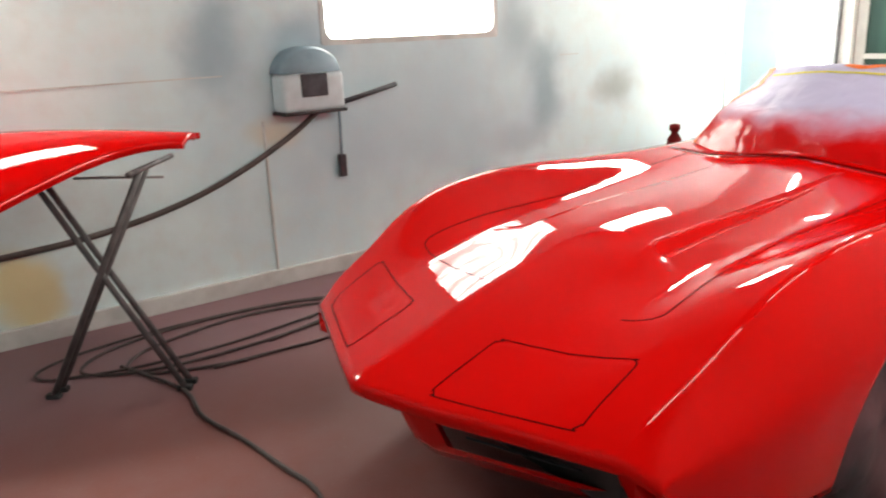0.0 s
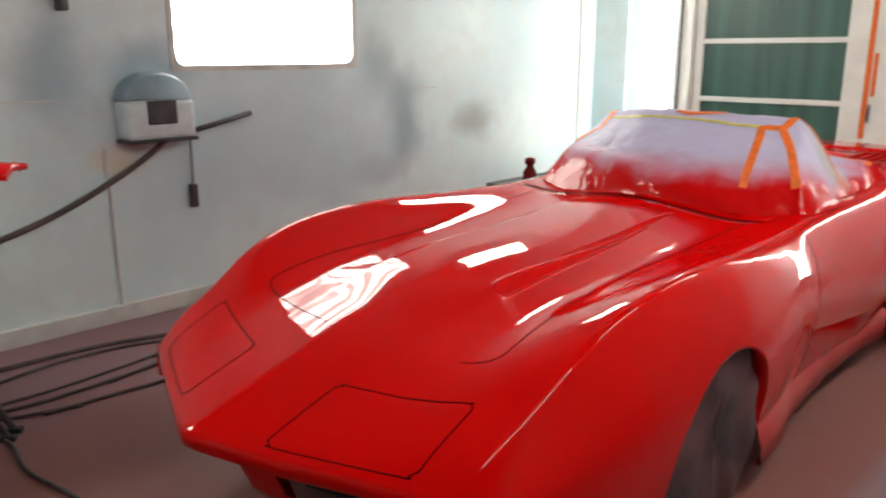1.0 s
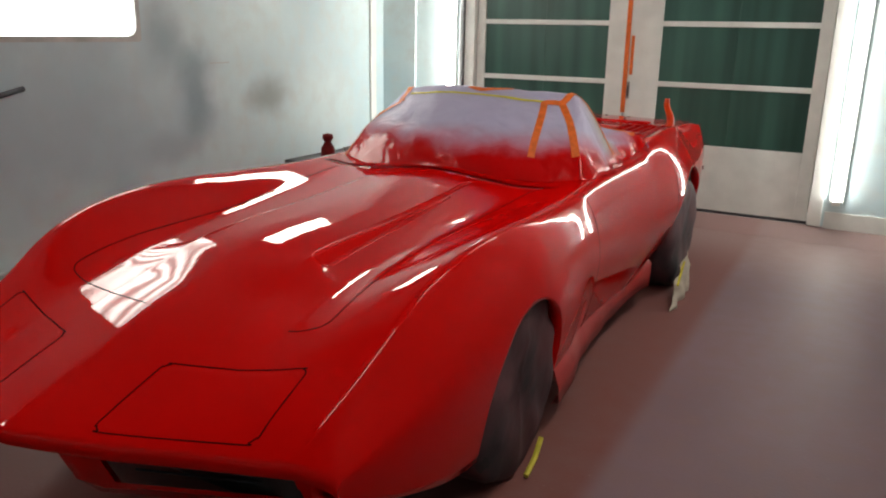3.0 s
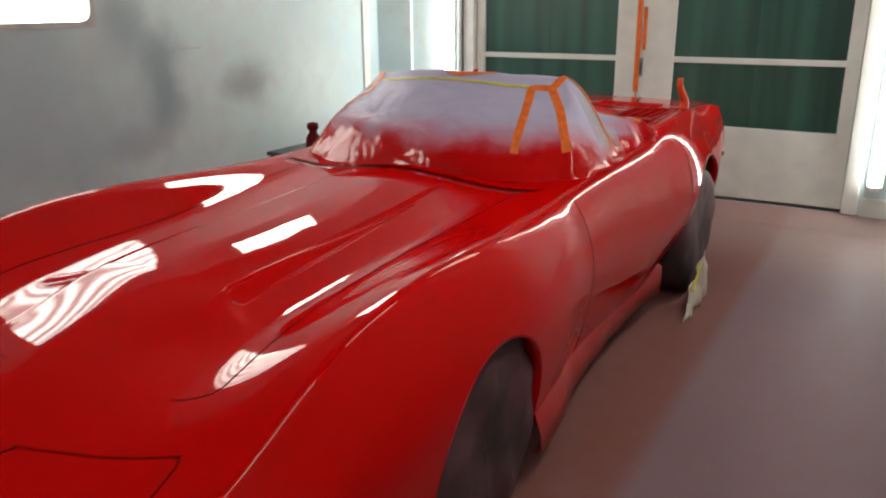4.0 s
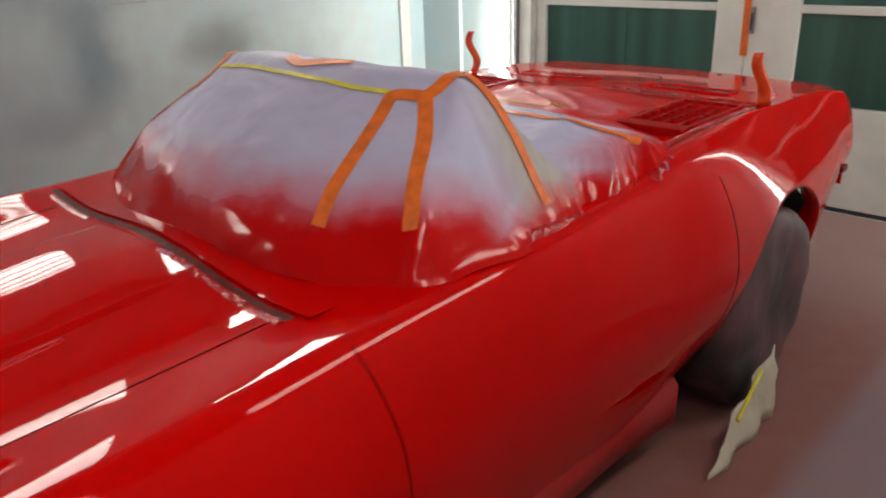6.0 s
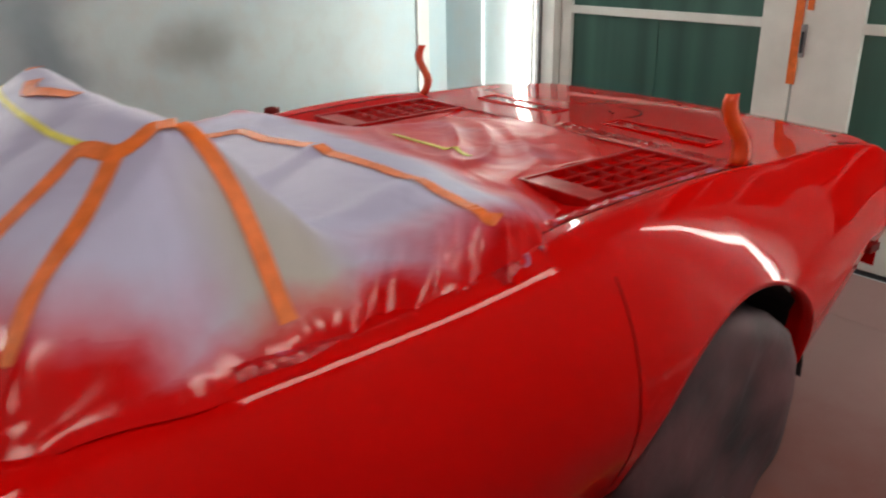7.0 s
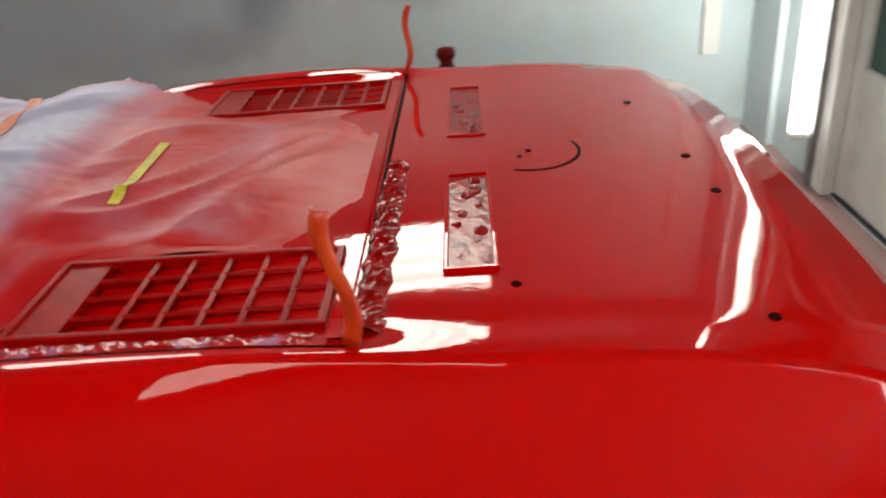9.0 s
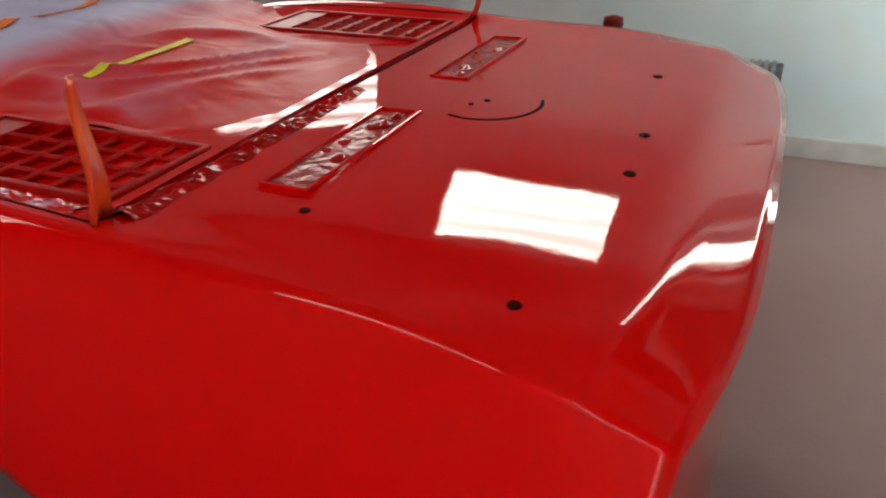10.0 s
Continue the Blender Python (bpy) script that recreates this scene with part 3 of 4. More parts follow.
def ramp_fillet(t, f=0.12):
    """0 to 1 in a straight ramp with rounded ends."""
    t = min(1.0, max(0.0, t))
    if t < f:
        return t * t / (2 * f * (1 - f))
    if t > 1 - f:
        return 1 - (1 - t) ** 2 / (2 * f * (1 - f))
    return (t - f / 2) / (1 - f)


def hood_bulge(x, y):
    """Ridge on the nose, and a raised dome whose flanks narrow towards the screen."""
    ridge = 0.016 * max(0.0, 1 - abs(x) / 0.26) * (1 - smooth01((y + 0.62) / 0.3))
    rise = smooth01((y + 0.66) / 0.32) * smooth01((0.86 - y) / 0.2)
    high = 0.030 - 0.020 * smooth01((y + 0.30) / 0.9)
    wide = 0.20 - 0.145 * smooth01((y + 0.47) / 0.13) - 0.038 * min(1.0, max(0.0, (y + 0.33) / 0.86))
    return ridge + high * rise * (1 - ramp_fillet((abs(x) - 0.232) / wide))


def top_z(x, y):
    """Height of the upper skin for |x| up to the fender crest."""
    zc, xv, zv, xp, zp, xs, zs, xb, zb = station(y)
    x = abs(x)
    if x <= xv:
        t = x / xv
        z = zc + (zv - zc) * smooth01(t)
    else:
        t = min(1.0, (x - xv) / (xp - xv))
        z = zv + (zp - zv) * (0.35 * t + 0.65 * smooth01(t))
    return z + hood_bulge(x, y)


def side_x(z, y):
    """Half width of the side at height z, from the crest down."""
    zc, xv, zv, xp, zp, xs, zs, xb, zb = station(y)
    if z >= zs:
        t = (zp - z) / max(0.02, zp - zs)
        t = min(1.0, max(0.0, t))
        k = 0.64 + 0.40 * (1 - smooth01((y + 0.7) / 1.1)) + 0.34 * smooth01((y - 2.2) / 0.5)
        return xp + (xs - xp) * (1 - (1 - t) ** 1.9) ** k
    t = min(1.0, (zs - z) / max(0.02, zs - zb))
    return xs + (xb - xs) * t ** 1.6


def bow(x, y):
    """The nose sweeps back towards its corners, the tail a little."""
    front = 1 - smooth01((y + 1.30) / 1.0)
    rear = smooth01((y - 3.1) / 0.4)
    return 0.30 * front * (math.sqrt((x / 0.75) ** 2 + 0.0012) - 0.035) - 0.05 * rear * (x / 0.7) ** 4


def skin_top(x, y):
    return Vector((x, y + bow(x, y), top_z(x, y)))


def skin_side(z, y, s=1):
    x = side_x(z, y)
    return Vector((s * x, y + bow(x, y), z))


def normal_top(x, y):
    a = skin_top(x + 0.005, y) - skin_top(x - 0.005, y)
    b = skin_top(x, y + 0.005) - skin_top(x, y - 0.005)
    return a.cross(b).normalized()


def normal_side(z, y, s=1):
    a = skin_side(z, y + 0.005, s) - skin_side(z, y - 0.005, s)
    b = skin_side(z + 0.005, y, s) - skin_side(z - 0.005, y, s)
    n = a.cross(b).normalized()
    return n if n.x * s > 0 else -n


def sill_z(y):
    z = station(y)[8]
    for w, ra, za in ARCH:
        d = ra * ra - (y - w) ** 2
        if d > 0:
            z = max(z, za + math.sqrt(d))
    return z


ys = set(np.round(np.arange(-1.30, 3.551, 0.02), 4))
for w, ra, za in ARCH:
    for k in range(0, 41):
        ys.add(round(float(w - ra * math.cos(math.pi * k / 40)), 4))
    ys.update((round(w - ra - 0.002, 4), round(w + ra + 0.002, 4)))
ys = sorted(float(v) for v in ys if -1.3001 <= v <= 3.5501)
NS = 26
INNER = [0.025 * k for k in range(9)] + [0.212 + 0.004 * k for k in range(40)]
bm = bmesh.new()
rows = []
for y in ys:
    zc, xv, zv, xp, zp, xs, zs, xb, zb = station(y)
    zl = sill_z(y)
    half = []
    for x in INNER + [0.40 + (xp - 0.40) * k / 18 for k in range(19)]:
        half.append(skin_top(x, y))
    for k in range(1, NS + 1):
        t = k / NS
        z = zp + (zl - zp) * (t ** 1.25)
        half.append(skin_side(z, y))
    q = half[-1].copy()
    q.x -= 0.035
    q.z += 0.004
    half.append(q)
    q = q.copy()
    q.x -= 0.03
    q.z += 0.03
    half.append(q)
    rows.append([Vector((-p.x, p.y, p.z)) for p in half[:0:-1]] + half)
grid = [[bm.verts.new(p) for p in r] for r in rows]
for a, b in zip(grid, grid[1:]):
    for k in range(len(a) - 1):
        bm.faces.new((a[k], a[k + 1], b[k + 1], b[k]))
# tail panel, drawn in under the lip
last = grid[-1]
ring2 = [bm.verts.new(Vector((v.co.x * 0.985, v.co.y - 0.015 - 0.10 * max(0.0, 0.86 - v.co.z), v.co.z - 0.012))) for v in last]
for k in range(len(last) - 1):
    bm.faces.new((last[k], last[k + 1], ring2[k + 1], ring2[k]))
ring3 = [bm.verts.new(Vector((v.co.x, v.co.y, min(v.co.z, 0.52)))) for v in ring2]
for k in range(len(last) - 1):
    if (ring2[k].co - ring3[k].co).length > 1e-4 or (ring2[k + 1].co - ring3[k + 1].co).length > 1e-4:
        bm.faces.new((ring2[k], ring2[k + 1], ring3[k + 1], ring3[k]))
# nose lip, turned down and back
first = grid[0]
lip = [first]
for dy, dz in ((-0.012, -0.012), (-0.012, -0.045), (0.03, -0.075)):
    lip.append([bm.verts.new(Vector((v.co.x, v.co.y + dy, max(0.36, v.co.z + dz)))) for v in first])
for a, b in zip(lip, lip[1:]):
    for k in range(len(a) - 1):
        bm.faces.new((b[k], b[k + 1], a[k + 1], a[k]))
body = part("body", bm, RED, car, "glossy wet-looking red bodywork", True)

# dark underside and wheel wells
for w, ra, za in ARCH:
    for s in (-1, 1):
        bm = bmesh.new()
        n = 24
        arcs = []
        for x in (0.42, 0.80):
            arcs.append([bm.verts.new((s * x, w + (ra + 0.03) * math.cos(math.pi * k / n), za - 0.02 + (ra + 0.02) * math.sin(math.pi * k / n))) for k in range(n + 1)])
        for k in range(n):
            bm.faces.new((arcs[0][k], arcs[0][k + 1], arcs[1][k + 1], arcs[1][k]))
        bm.faces.new(arcs[0])
        part("wheel_well", bm, BLACK, car, "black inner wheel well")
part("underbody", boxm(-0.62, -0.75, 0.16, 0.62, 3.25, 0.30, 0.03), BLACK, car)


# front valance with dark openings
bm = bmesh.new()
pts = [(x, -1.27 + 0.30 * abs(x) / 0.75, 0) for x in np.linspace(-0.70, 0.70, 41)]
prof = [(0.09, 0.47), (0.11, 0.40), (0.15, 0.31), (0.22, 0.23), (0.30, 0.20)]
vrows = [[bm.verts.new((x, y + dy, z)) for dy, z in prof] for x, y, _ in pts]
for i, (a, b) in enumerate(zip(vrows, vrows[1:])):
    x = abs(pts[i][0] + pts[i + 1][0]) / 2
    for k in range(4):
        if k == 1 and 0.10 < x < 0.58:
            continue
        bm.faces.new((a[k], a[k + 1], b[k + 1], b[k]))
part("front_valance", bm, RED, car, smooth=True)
part("grille_void", boxm(-0.60, -0.90, 0.26, 0.60, -0.80, 0.42, 0.01), BLACK, car, "black empty grille opening")
for s in (-1, 1):
    for k in range(4):
        part("grille_bar", tube(bmesh.new(), [(s * 0.12, -1.02, 0.39 - 0.022 * k), (s * 0.35, -0.94, 0.39 - 0.022 * k), (s * 0.54, -0.87, 0.39 - 0.022 * k)], 0.004, 6), DARKSTEEL, car)


# shut lines
def gap_top(name, pts, width=0.005, material=GAP, n=14, lift=0.0004):
    p = spline([(x, y, 0) for x, y in pts], n)
    ps = [skin_top(q.x, q.y) for q in p]
    ns = [normal_top(q.x, q.y) for q in p]
    return part(name, ribbon(bmesh.new(), ps, ns, width, lift, 0.0006), material, body)


def gap_side(name, pts, s=1, width=0.005, n=10):
    p = spline([(0, y, z) for y, z in pts], n)
    ps = [skin_side(q.z, q.y, s) for q in p]
    ns = [normal_side(q.z, q.y, s) for q in p]
    return part(name, ribbon(bmesh.new(), ps, ns, width, 0.0004, 0.0006), GAP, body)


def rounded_line(x0, y0, x1, y1, r, slant=0.0):
    out = []
    for cx, cy, a0 in ((x1 - r, y1 - r, 0), (x0 + r, y1 - r, 90), (x0 + r, y0 + r, 180), (x1 - r, y0 + r, 270)):
        out += [(cx + r * math.cos(radians(a0 + 30 * k)), cy + r * math.sin(radians(a0 + 30 * k)) + slant * cx) for k in range(4)]
    return out + [out[0]]


for s in (-1, 1):
    pts = [(s * x, y) for x, y in rounded_line(0.205, -1.28, 0.595, -1.015, 0.035, 0.0)]
    gap_top("headlamp_lid_gap", pts, 0.004, n=4)
    bm = bmesh.new()
    lid = []
    for i in range(25):
        row = []
        for j in range(19):
            u, w = -1 + i / 12, -1 + j / 9
            edge = max(abs(u), abs(w))
            sx, sy = s * (0.40 + 0.190 * u), -1.1475 + 0.1275 * w
            if abs(u) > 0.80 and abs(w) > 0.75:  # rounded corners
                sx -= s * 0.012 * u * ((abs(u) - 0.80) / 0.2) * ((abs(w) - 0.75) / 0.25)
                sy -= 0.012 * w * ((abs(u) - 0.80) / 0.2) * ((abs(w) - 0.75) / 0.25)
            up = 0.0010 if edge < 0.99 else -0.001
            row.append(bm.verts.new(skin_top(sx, sy) + normal_top(sx, sy) * up))
        lid.append(row)
    for a, b in zip(lid, lid[1:]):
        for k in range(18):
            bm.faces.new((a[k], a[k + 1], b[k + 1], b[k]))
    part("headlamp_lid", bm, RED, body, smooth=True)
    gap_top("hood_gap", ([(-0.06, -0.80), (-0.30, -0.80)] if s < 0 else [(0.43, -0.80)]) + [(s * 0.47, -0.80), (s * 0.525, -0.775), (s * 0.535, -0.70), (s * 0.52, -0.45), (s * 0.49, -0.1), (s * 0.49, 0.15), (s * 0.52, 0.57), (s * 0.53, 0.84)], 0.004)
    gap_side("door_gap_front", [(0.84, 0.86), (0.875, 0.66), (0.875, 0.44), (0.87, 0.24)], s, 0.003)
    gap_side("door_gap_rear", [(2.125, 0.875), (2.13, 0.70), (2.13, 0.50), (2.12, 0.40)], s, 0.003)
# raised bead added round the hood dome's flanks to draw their highlight lines
for s in (-1, 1):
    pts = []
    for k in range(41):
        a = k / 40
        y = -0.335 + 0.865 * a
        pts.append((s * (0.262 + 0.030 * (1 - a) ** 0.9), y))
    inner = [(s * (0.262 - 0.030 * (1 - k / 40) ** 0.9), -0.335 + 0.865 * k / 40) for k in range(41)]
    nose = [(s * (0.262 + 0.030 * math.cos(b)), -0.335 + 0.034 * math.sin(b)) for b in np.linspace(-math.pi, 0, 14)]
    loop = inner[::-1] + nose[1:-1] + pts
    part("dome_highlight_bead", tube(bmesh.new(), [skin_top(x, y) - normal_top(x, y) * 0.0050 for x, y in loop], 0.0090, 20), RED, body, smooth=True)
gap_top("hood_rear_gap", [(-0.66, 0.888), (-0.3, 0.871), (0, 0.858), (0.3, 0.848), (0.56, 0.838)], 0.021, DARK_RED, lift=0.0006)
gap_top("hood_rear_lip", [(-0.66, 0.868), (-0.3, 0.851), (0, 0.838), (0.3, 0.828), (0.56, 0.818)], 0.008, RED, lift=0.002)
gap_top("cowl_strip", [(-0.66, 0.928), (-0.3, 0.912), (0, 0.900), (0.3, 0.890), (0.60, 0.880)], 0.050, RED, lift=0.007)
gap_top("deck_gap", [(-0.665, 2.75), (0.0, 2.75), (0.665, 2.75)], 0.008, GAP)
gap_top("deck_gap_edge", [(-0.66, 2.728), (0.0, 2.728), (0.65, 2.728)], 0.022, RED, lift=0.005)
gap_top("deck_side_gap", [(0.655, 2.0), (0.66, 2.4), (0.665, 2.75)], 0.005)
gap_top("deck_side_gap", [(-0.655, 2.0), (-0.66, 2.4), (-0.665, 2.75)], 0.005)
# rocker panels under the doors, dusted with thin paint
for s in (-1, 1):
    bm = bmesh.new()
    rr = []
    for y in np.linspace(0.34, 2.0, 40):
        xb = station(y)[7]
        out = 0.045 * (1 - smooth01((y - 0.7) / 1.3))
        wav = 0.008 * noise.noise((y * 5, s, 3))
        rr.append([bm.verts.new((s * (xb + dx), y, z)) for dx, z in ((-0.02, 0.30), (0.2 * out + 0.012, 0.26), (0.7 * out + 0.012 + wav, 0.19), (0.9 * out + 0.008 + wav, 0.125), (0.8 * out - 0.02, 0.115))])
    for a, b in zip(rr, rr[1:]):
        for k in range(4):
            bm.faces.new((a[k], a[k + 1], b[k + 1], b[k]))
    part("rocker_panel", bm, ROCKER, car, "dull pinkish-red sill strip", True)


# wheels wrapped in dark paper
def wheel(s, y, flap):
    w = empty("wheel", pose(s * 0.735, y, 0.335), "", "")
    w.parent = car
    bm = bmesh.new()
    lathe(bm, [(0.20, -0.10), (0.30, -0.105), (0.328, -0.09), (0.335, -0.06), (0.335, 0.06), (0.328, 0.09), (0.30, 0.105), (0.20, 0.10)], 56)
    part("tyre", bm, RUBBER, w, "black tyre", True)
    bm = bmesh.new()
    lathe(bm, [(0.0, 0.075), (0.08, 0.09), (0.19, 0.085), (0.215, 0.10)] if s > 0 else [(0.0, -0.075), (0.08, -0.09), (0.19, -0.085), (0.215, -0.10)], 40)
    part("rim", bm, DARKSTEEL, w, "dark wheel rim", True)
    # draped cover
    bm = bmesh.new()
    n, rings = 80, []
    for r, a in ((0.338, -0.07), (0.342, 0.02), (0.340, 0.075), (0.330, 0.095), (0.312, 0.108), (0.27, 0.116), (0.22, 0.118), (0.17, 0.117), (0.12, 0.113), (0.07, 0.108), (0.02, 0.105)):
        ring = []
        for k in range(n):
            th = 2 * math.pi * k / n
            wob = 0.008 * noise.noise((r * math.cos(th) * 9, r * math.sin(th) * 9, y))
            crease = 0.007 * max(0.0, 1 - 2.4 * abs(noise.noise((r * math.cos(th) * 9 + y, r * math.sin(th) * 2.5, s)))) ** 2 * smooth01((a - 0.07) / 0.04)
            rr = min(r + wob, 0.334 / max(0.2, -math.sin(th)) if math.sin(th) < -0.2 else 9)
            ring.append(bm.verts.new((s * (a + 2 * wob + crease), rr * math.cos(th), rr * math.sin(th))))
        rings.append(ring)
    for a, b in zip(rings, rings[1:]):
        for k in range(n):
            bm.faces.new((a[k], a[(k + 1) % n], b[(k + 1) % n], b[k]))
    bm.faces.new(rings[-1])
    part("tyre_cover", bm, COVER, w, "dark grey paper cover speckled with red", True)
    if flap == 0.3:
        part("tape", tube(bmesh.new(), [(s * 0.152, 0.12, -0.24), (s * 0.155, 0.06, -0.29), (s * 0.155, -0.02, -0.322)], 0.010, 6), YELLOW, w, "yellow tape at the tyre's foot")
    elif flap:
        bm = bmesh.new()
        p = []
        for i in range(11):
            u = i / 10
            row = []
            for j in range(7):
                v = j / 6
                top = Vector((0.165, -0.06 - 0.34 * u, -0.09 - 0.16 * u))
                low = Vector((0.20, -0.10 - 0.45 * u, -0.332))
                q = top.lerp(low, v) + Vector((0.014 * noise.noise((u * 6, v * 4, 2)) + 0.010 * math.sin(14 * u + 3 * v), 0.02 * noise.noise((u * 5, v * 3, 7)), 0))
                row.append(bm.verts.new((s * q.x, q.y, max(q.z, -0.332))))
            p.append(row)
        for a, b in zip(p, p[1:]):
            for k in range(6):
                bm.faces.new((a[k], a[k + 1], b[k + 1], b[k]))
        ob = part("paper_flap", bm, PAPER, w, "loose pale masking paper touching the floor", True)
        md = ob.modifiers.new("thick", "SOLIDIFY")
        md.thickness = 0.002
        part("tape", tube(bmesh.new(), [(s * 0.172, -0.17, -0.135), (s * 0.176, -0.25, -0.18), (s * 0.18, -0.34, -0.235)], 0.007, 6), YELLOW, w, "yellow tape along the paper")
    return w


wheel(1, WHEELS[0], 0.3)
wheel(1, WHEELS[1], 1.0)
wheel(-1, WHEELS[0], 0)
wheel(-1, WHEELS[1], 0)

# ---- masking film over screen and cockpit ----
# path from cowl to deck: y, z, half width of the crown, edge x, edge z, sweep at the edge
SH = np.array([
    (0.905, 0.852, 0.62, 0.70, 0.825, 0.13),
    (0.935, 0.932, 0.61, 0.705, 0.840, 0.15),
    (1.01, 1.035, 0.58, 0.715, 0.865, 0.15),
    (1.15, 1.130, 0.53, 0.725, 0.870, 0.14),
    (1.28, 1.205, 0.48, 0.73, 0.872, 0.10),
    (1.35, 1.235, 0.47, 0.73, 0.875, 0.07),
    (1.42, 1.220, 0.47, 0.73, 0.878, 0.05),
    (1.52, 1.110, 0.50, 0.73, 0.882, 0.04),
    (1.62, 1.010, 0.54, 0.73, 0.870, 0.03),
    (1.75, 0.995, 0.57, 0.73, 0.872, 0.01),
    (1.90, 1.020, 0.58, 0.73, 0.888, 0.0),
    (2.02, 1.015, 0.56, 0.715, 0.910, 0.0),
    (2.15, 0.985, 0.45, 0.66, 0.925, 0.0),
    (2.35, 0.962, 0.34, 0.385, 0.945, 0.0),
    (2.60, 0.957, 0.34, 0.382, 0.945, 0.0),
    (2.725, 0.9515, 0.34, 0.380, 0.942, 0.0),
])


def sheet(u, v):
    """u from -1 to 1 across, v from 0 to 1 along."""
    f = v * (len(SH) - 1)
    i = min(int(f), len(SH) - 2)
    t = f - i
    a, b = SH[i], SH[i + 1]
    p0, p3 = SH[max(i - 1, 0)], SH[min(i + 2, len(SH) - 1)]
    y, z, w, ex, ez, sw = 0.5 * ((2 * a) + (b - p0) * t + (2 * p0 - 5 * a + 4 * b - p3) * t * t + (3 * a - p0 - 3 * b + p3) * t**3)
    s, q = (1 if u >= 0 else -1), abs(u)
    if q < 0.7:
        k = q / 0.7
        x, zz = w * k, z - 0.018 * k * k
        yy = y + sw * k * k
    else:
        k = (q - 0.7) / 0.3
        x = w + (ex - w) * k
        zz = (z - 0.018) + (ez - z + 0.018) * (0.25 * k + 0.75 * smooth01(k))
        yy = y + sw
    n1 = noise.noise((x * 3 * s, yy * 3, 1.7)) * 0.012 + noise.noise((x * s * 9, yy * 5 + zz * 6, 4.1)) * 0.006
    fold = 0.010 * math.sin(26 * yy + 8 * x * s + 4 * noise.noise((x * s * 3, yy * 3, 9))) * smooth01((q - 0.45) / 0.4)
    pull = 0.016 * max(0.0, math.sin(11 * (yy + 0.9 * zz) + 3.2 * x * s + 1.5 * noise.noise((x * s * 2, yy * 2, 5)))) ** 3 * smooth01((1.3 - yy) / 0.3) * smooth01((yy - 0.86) / 0.1)
    pull += 0.014 * max(0.0, math.sin(16 * x * s + 7 * yy + 2 * noise.noise((x * s * 3, yy * 2, 8)))) ** 3 * smooth01((yy - 1.5) / 0.2) * smooth01((2.1 - yy) / 0.2)
    zz += pull
    low = smooth01((q - 0.64) / 0.20) * smooth01((1.04 - q) / 0.10) * smooth01((yy - 1.1) / 0.1) * smooth01((2.2 - yy) / 0.1)
    slant = yy + 0.5 * (q - 0.7) * (1 if yy > 1.55 else 0.3)
    low *= 0.06 + 0.94 * smooth01((yy - 1.50) / 0.2)
    pleat = 0.022 * low * max(0.0, 1 - 2.6 * abs(noise.noise((slant * 9, q * 0.8, 3.3)))) ** 2
    pleat += 0.012 * low * max(0.0, 1 - 2.6 * abs(noise.noise((slant * 24, q * 1.6, 6.1)))) ** 2
    foot = smooth01((1.12 - yy + sw) / 0.12) * smooth01((yy - sw - 0.90) / 0.03)
    pleat += 0.010 * foot * abs(noise.noise((x * s * 15 + yy * 4, yy * 3, 2.2)))
    rear = smooth01((yy - 2.12) / 0.08) * smooth01((2.64 - yy) / 0.12) * smooth01((0.40 - x) / 0.10)
    zz += 0.014 * rear * max(0.0, 1 - 2.2 * abs(noise.noise((x * s * 6 + yy * 5, yy * 3.5, 8.7)))) ** 2
    zz += 0.6 * pleat
    x += 0.8 * pleat * (1 if q > 0.7 else 0)
    return Vector((s * x + (0.6 * fold if q > 0.7 else 0), yy + fold * 0.5, zz + n1 * (1 - 0.6 * smooth01((yy - 2.1) / 0.2)) * (0.5 + q) * (1 if 0.02 < v < 0.98 else 0.3)))


def sheet_normal(u, v):
    a = sheet(min(1, u + 0.01), v) - sheet(max(-1, u - 0.01), v)
    b = sheet(u, min(1, v + 0.005)) - sheet(u, max(0, v - 0.005))
    return a.cross(b).normalized()


bm = bmesh.new()
NU, NV = 150, 260
g = [[bm.verts.new(sheet(-1 + 2 * i / NU, j / NV)) for i in range(NU + 1)] for j in range(NV + 1)]
for a, b in zip(g, g[1:]):
    for k in range(NU):
        bm.faces.new((a[k], a[k + 1], b[k + 1], b[k]))
film = part("masking_film", bm, FILM, car, "lilac-white masking film with red overspray over screen and cockpit", True)


def tape(pts, width, material, n=12):
    p = spline([(u, v, 0) for u, v in pts], n)
    ps = [sheet(q.x, q.y) for q in p]
    ns = [sheet_normal(q.x, q.y) for q in p]
    part("tape", ribbon(bmesh.new(), ps, ns, width, 0.002, 0.001), material, film)


def V(y):
    return float(np.interp(y, SH[:, 0], np.linspace(0, 1, len(SH))))


tape([(-0.70, V(1.38)), (-0.66, V(1.25)), (-0.62, V(1.20))], 0.034, ORANGE)
tape([(-0.62, V(1.20)), (-0.75, V(1.03)), (-0.84, V(0.90))], 0.028, ORANGE)
tape([(0.70, V(1.38)), (0.66, V(1.29)), (0.62, V(1.25))], 0.034, ORANGE)
tape([(0.65, V(1.25)), (0.53, V(1.25)), (0.51, V(1.20)), (0.485, V(0.96))], 0.034, ORANGE)
tape([(0.62, V(1.27)), (0.67, V(1.12)), (0.71, V(0.97))], 0.036, ORANGE)
tape([(-0.62, V(1.275)), (0.0, V(1.28)), (0.62, V(1.25))], 0.014, YELLOW)
tape([(-0.1, V(1.345)), (0.02, V(1.315)), (0.12, V(1.335)), (0.25, V(1.355))], 0.032, ORANGE)
tape([(0.70, V(1.39)), (0.80, V(1.43)), (0.92, V(1.45))], 0.034, ORANGE)
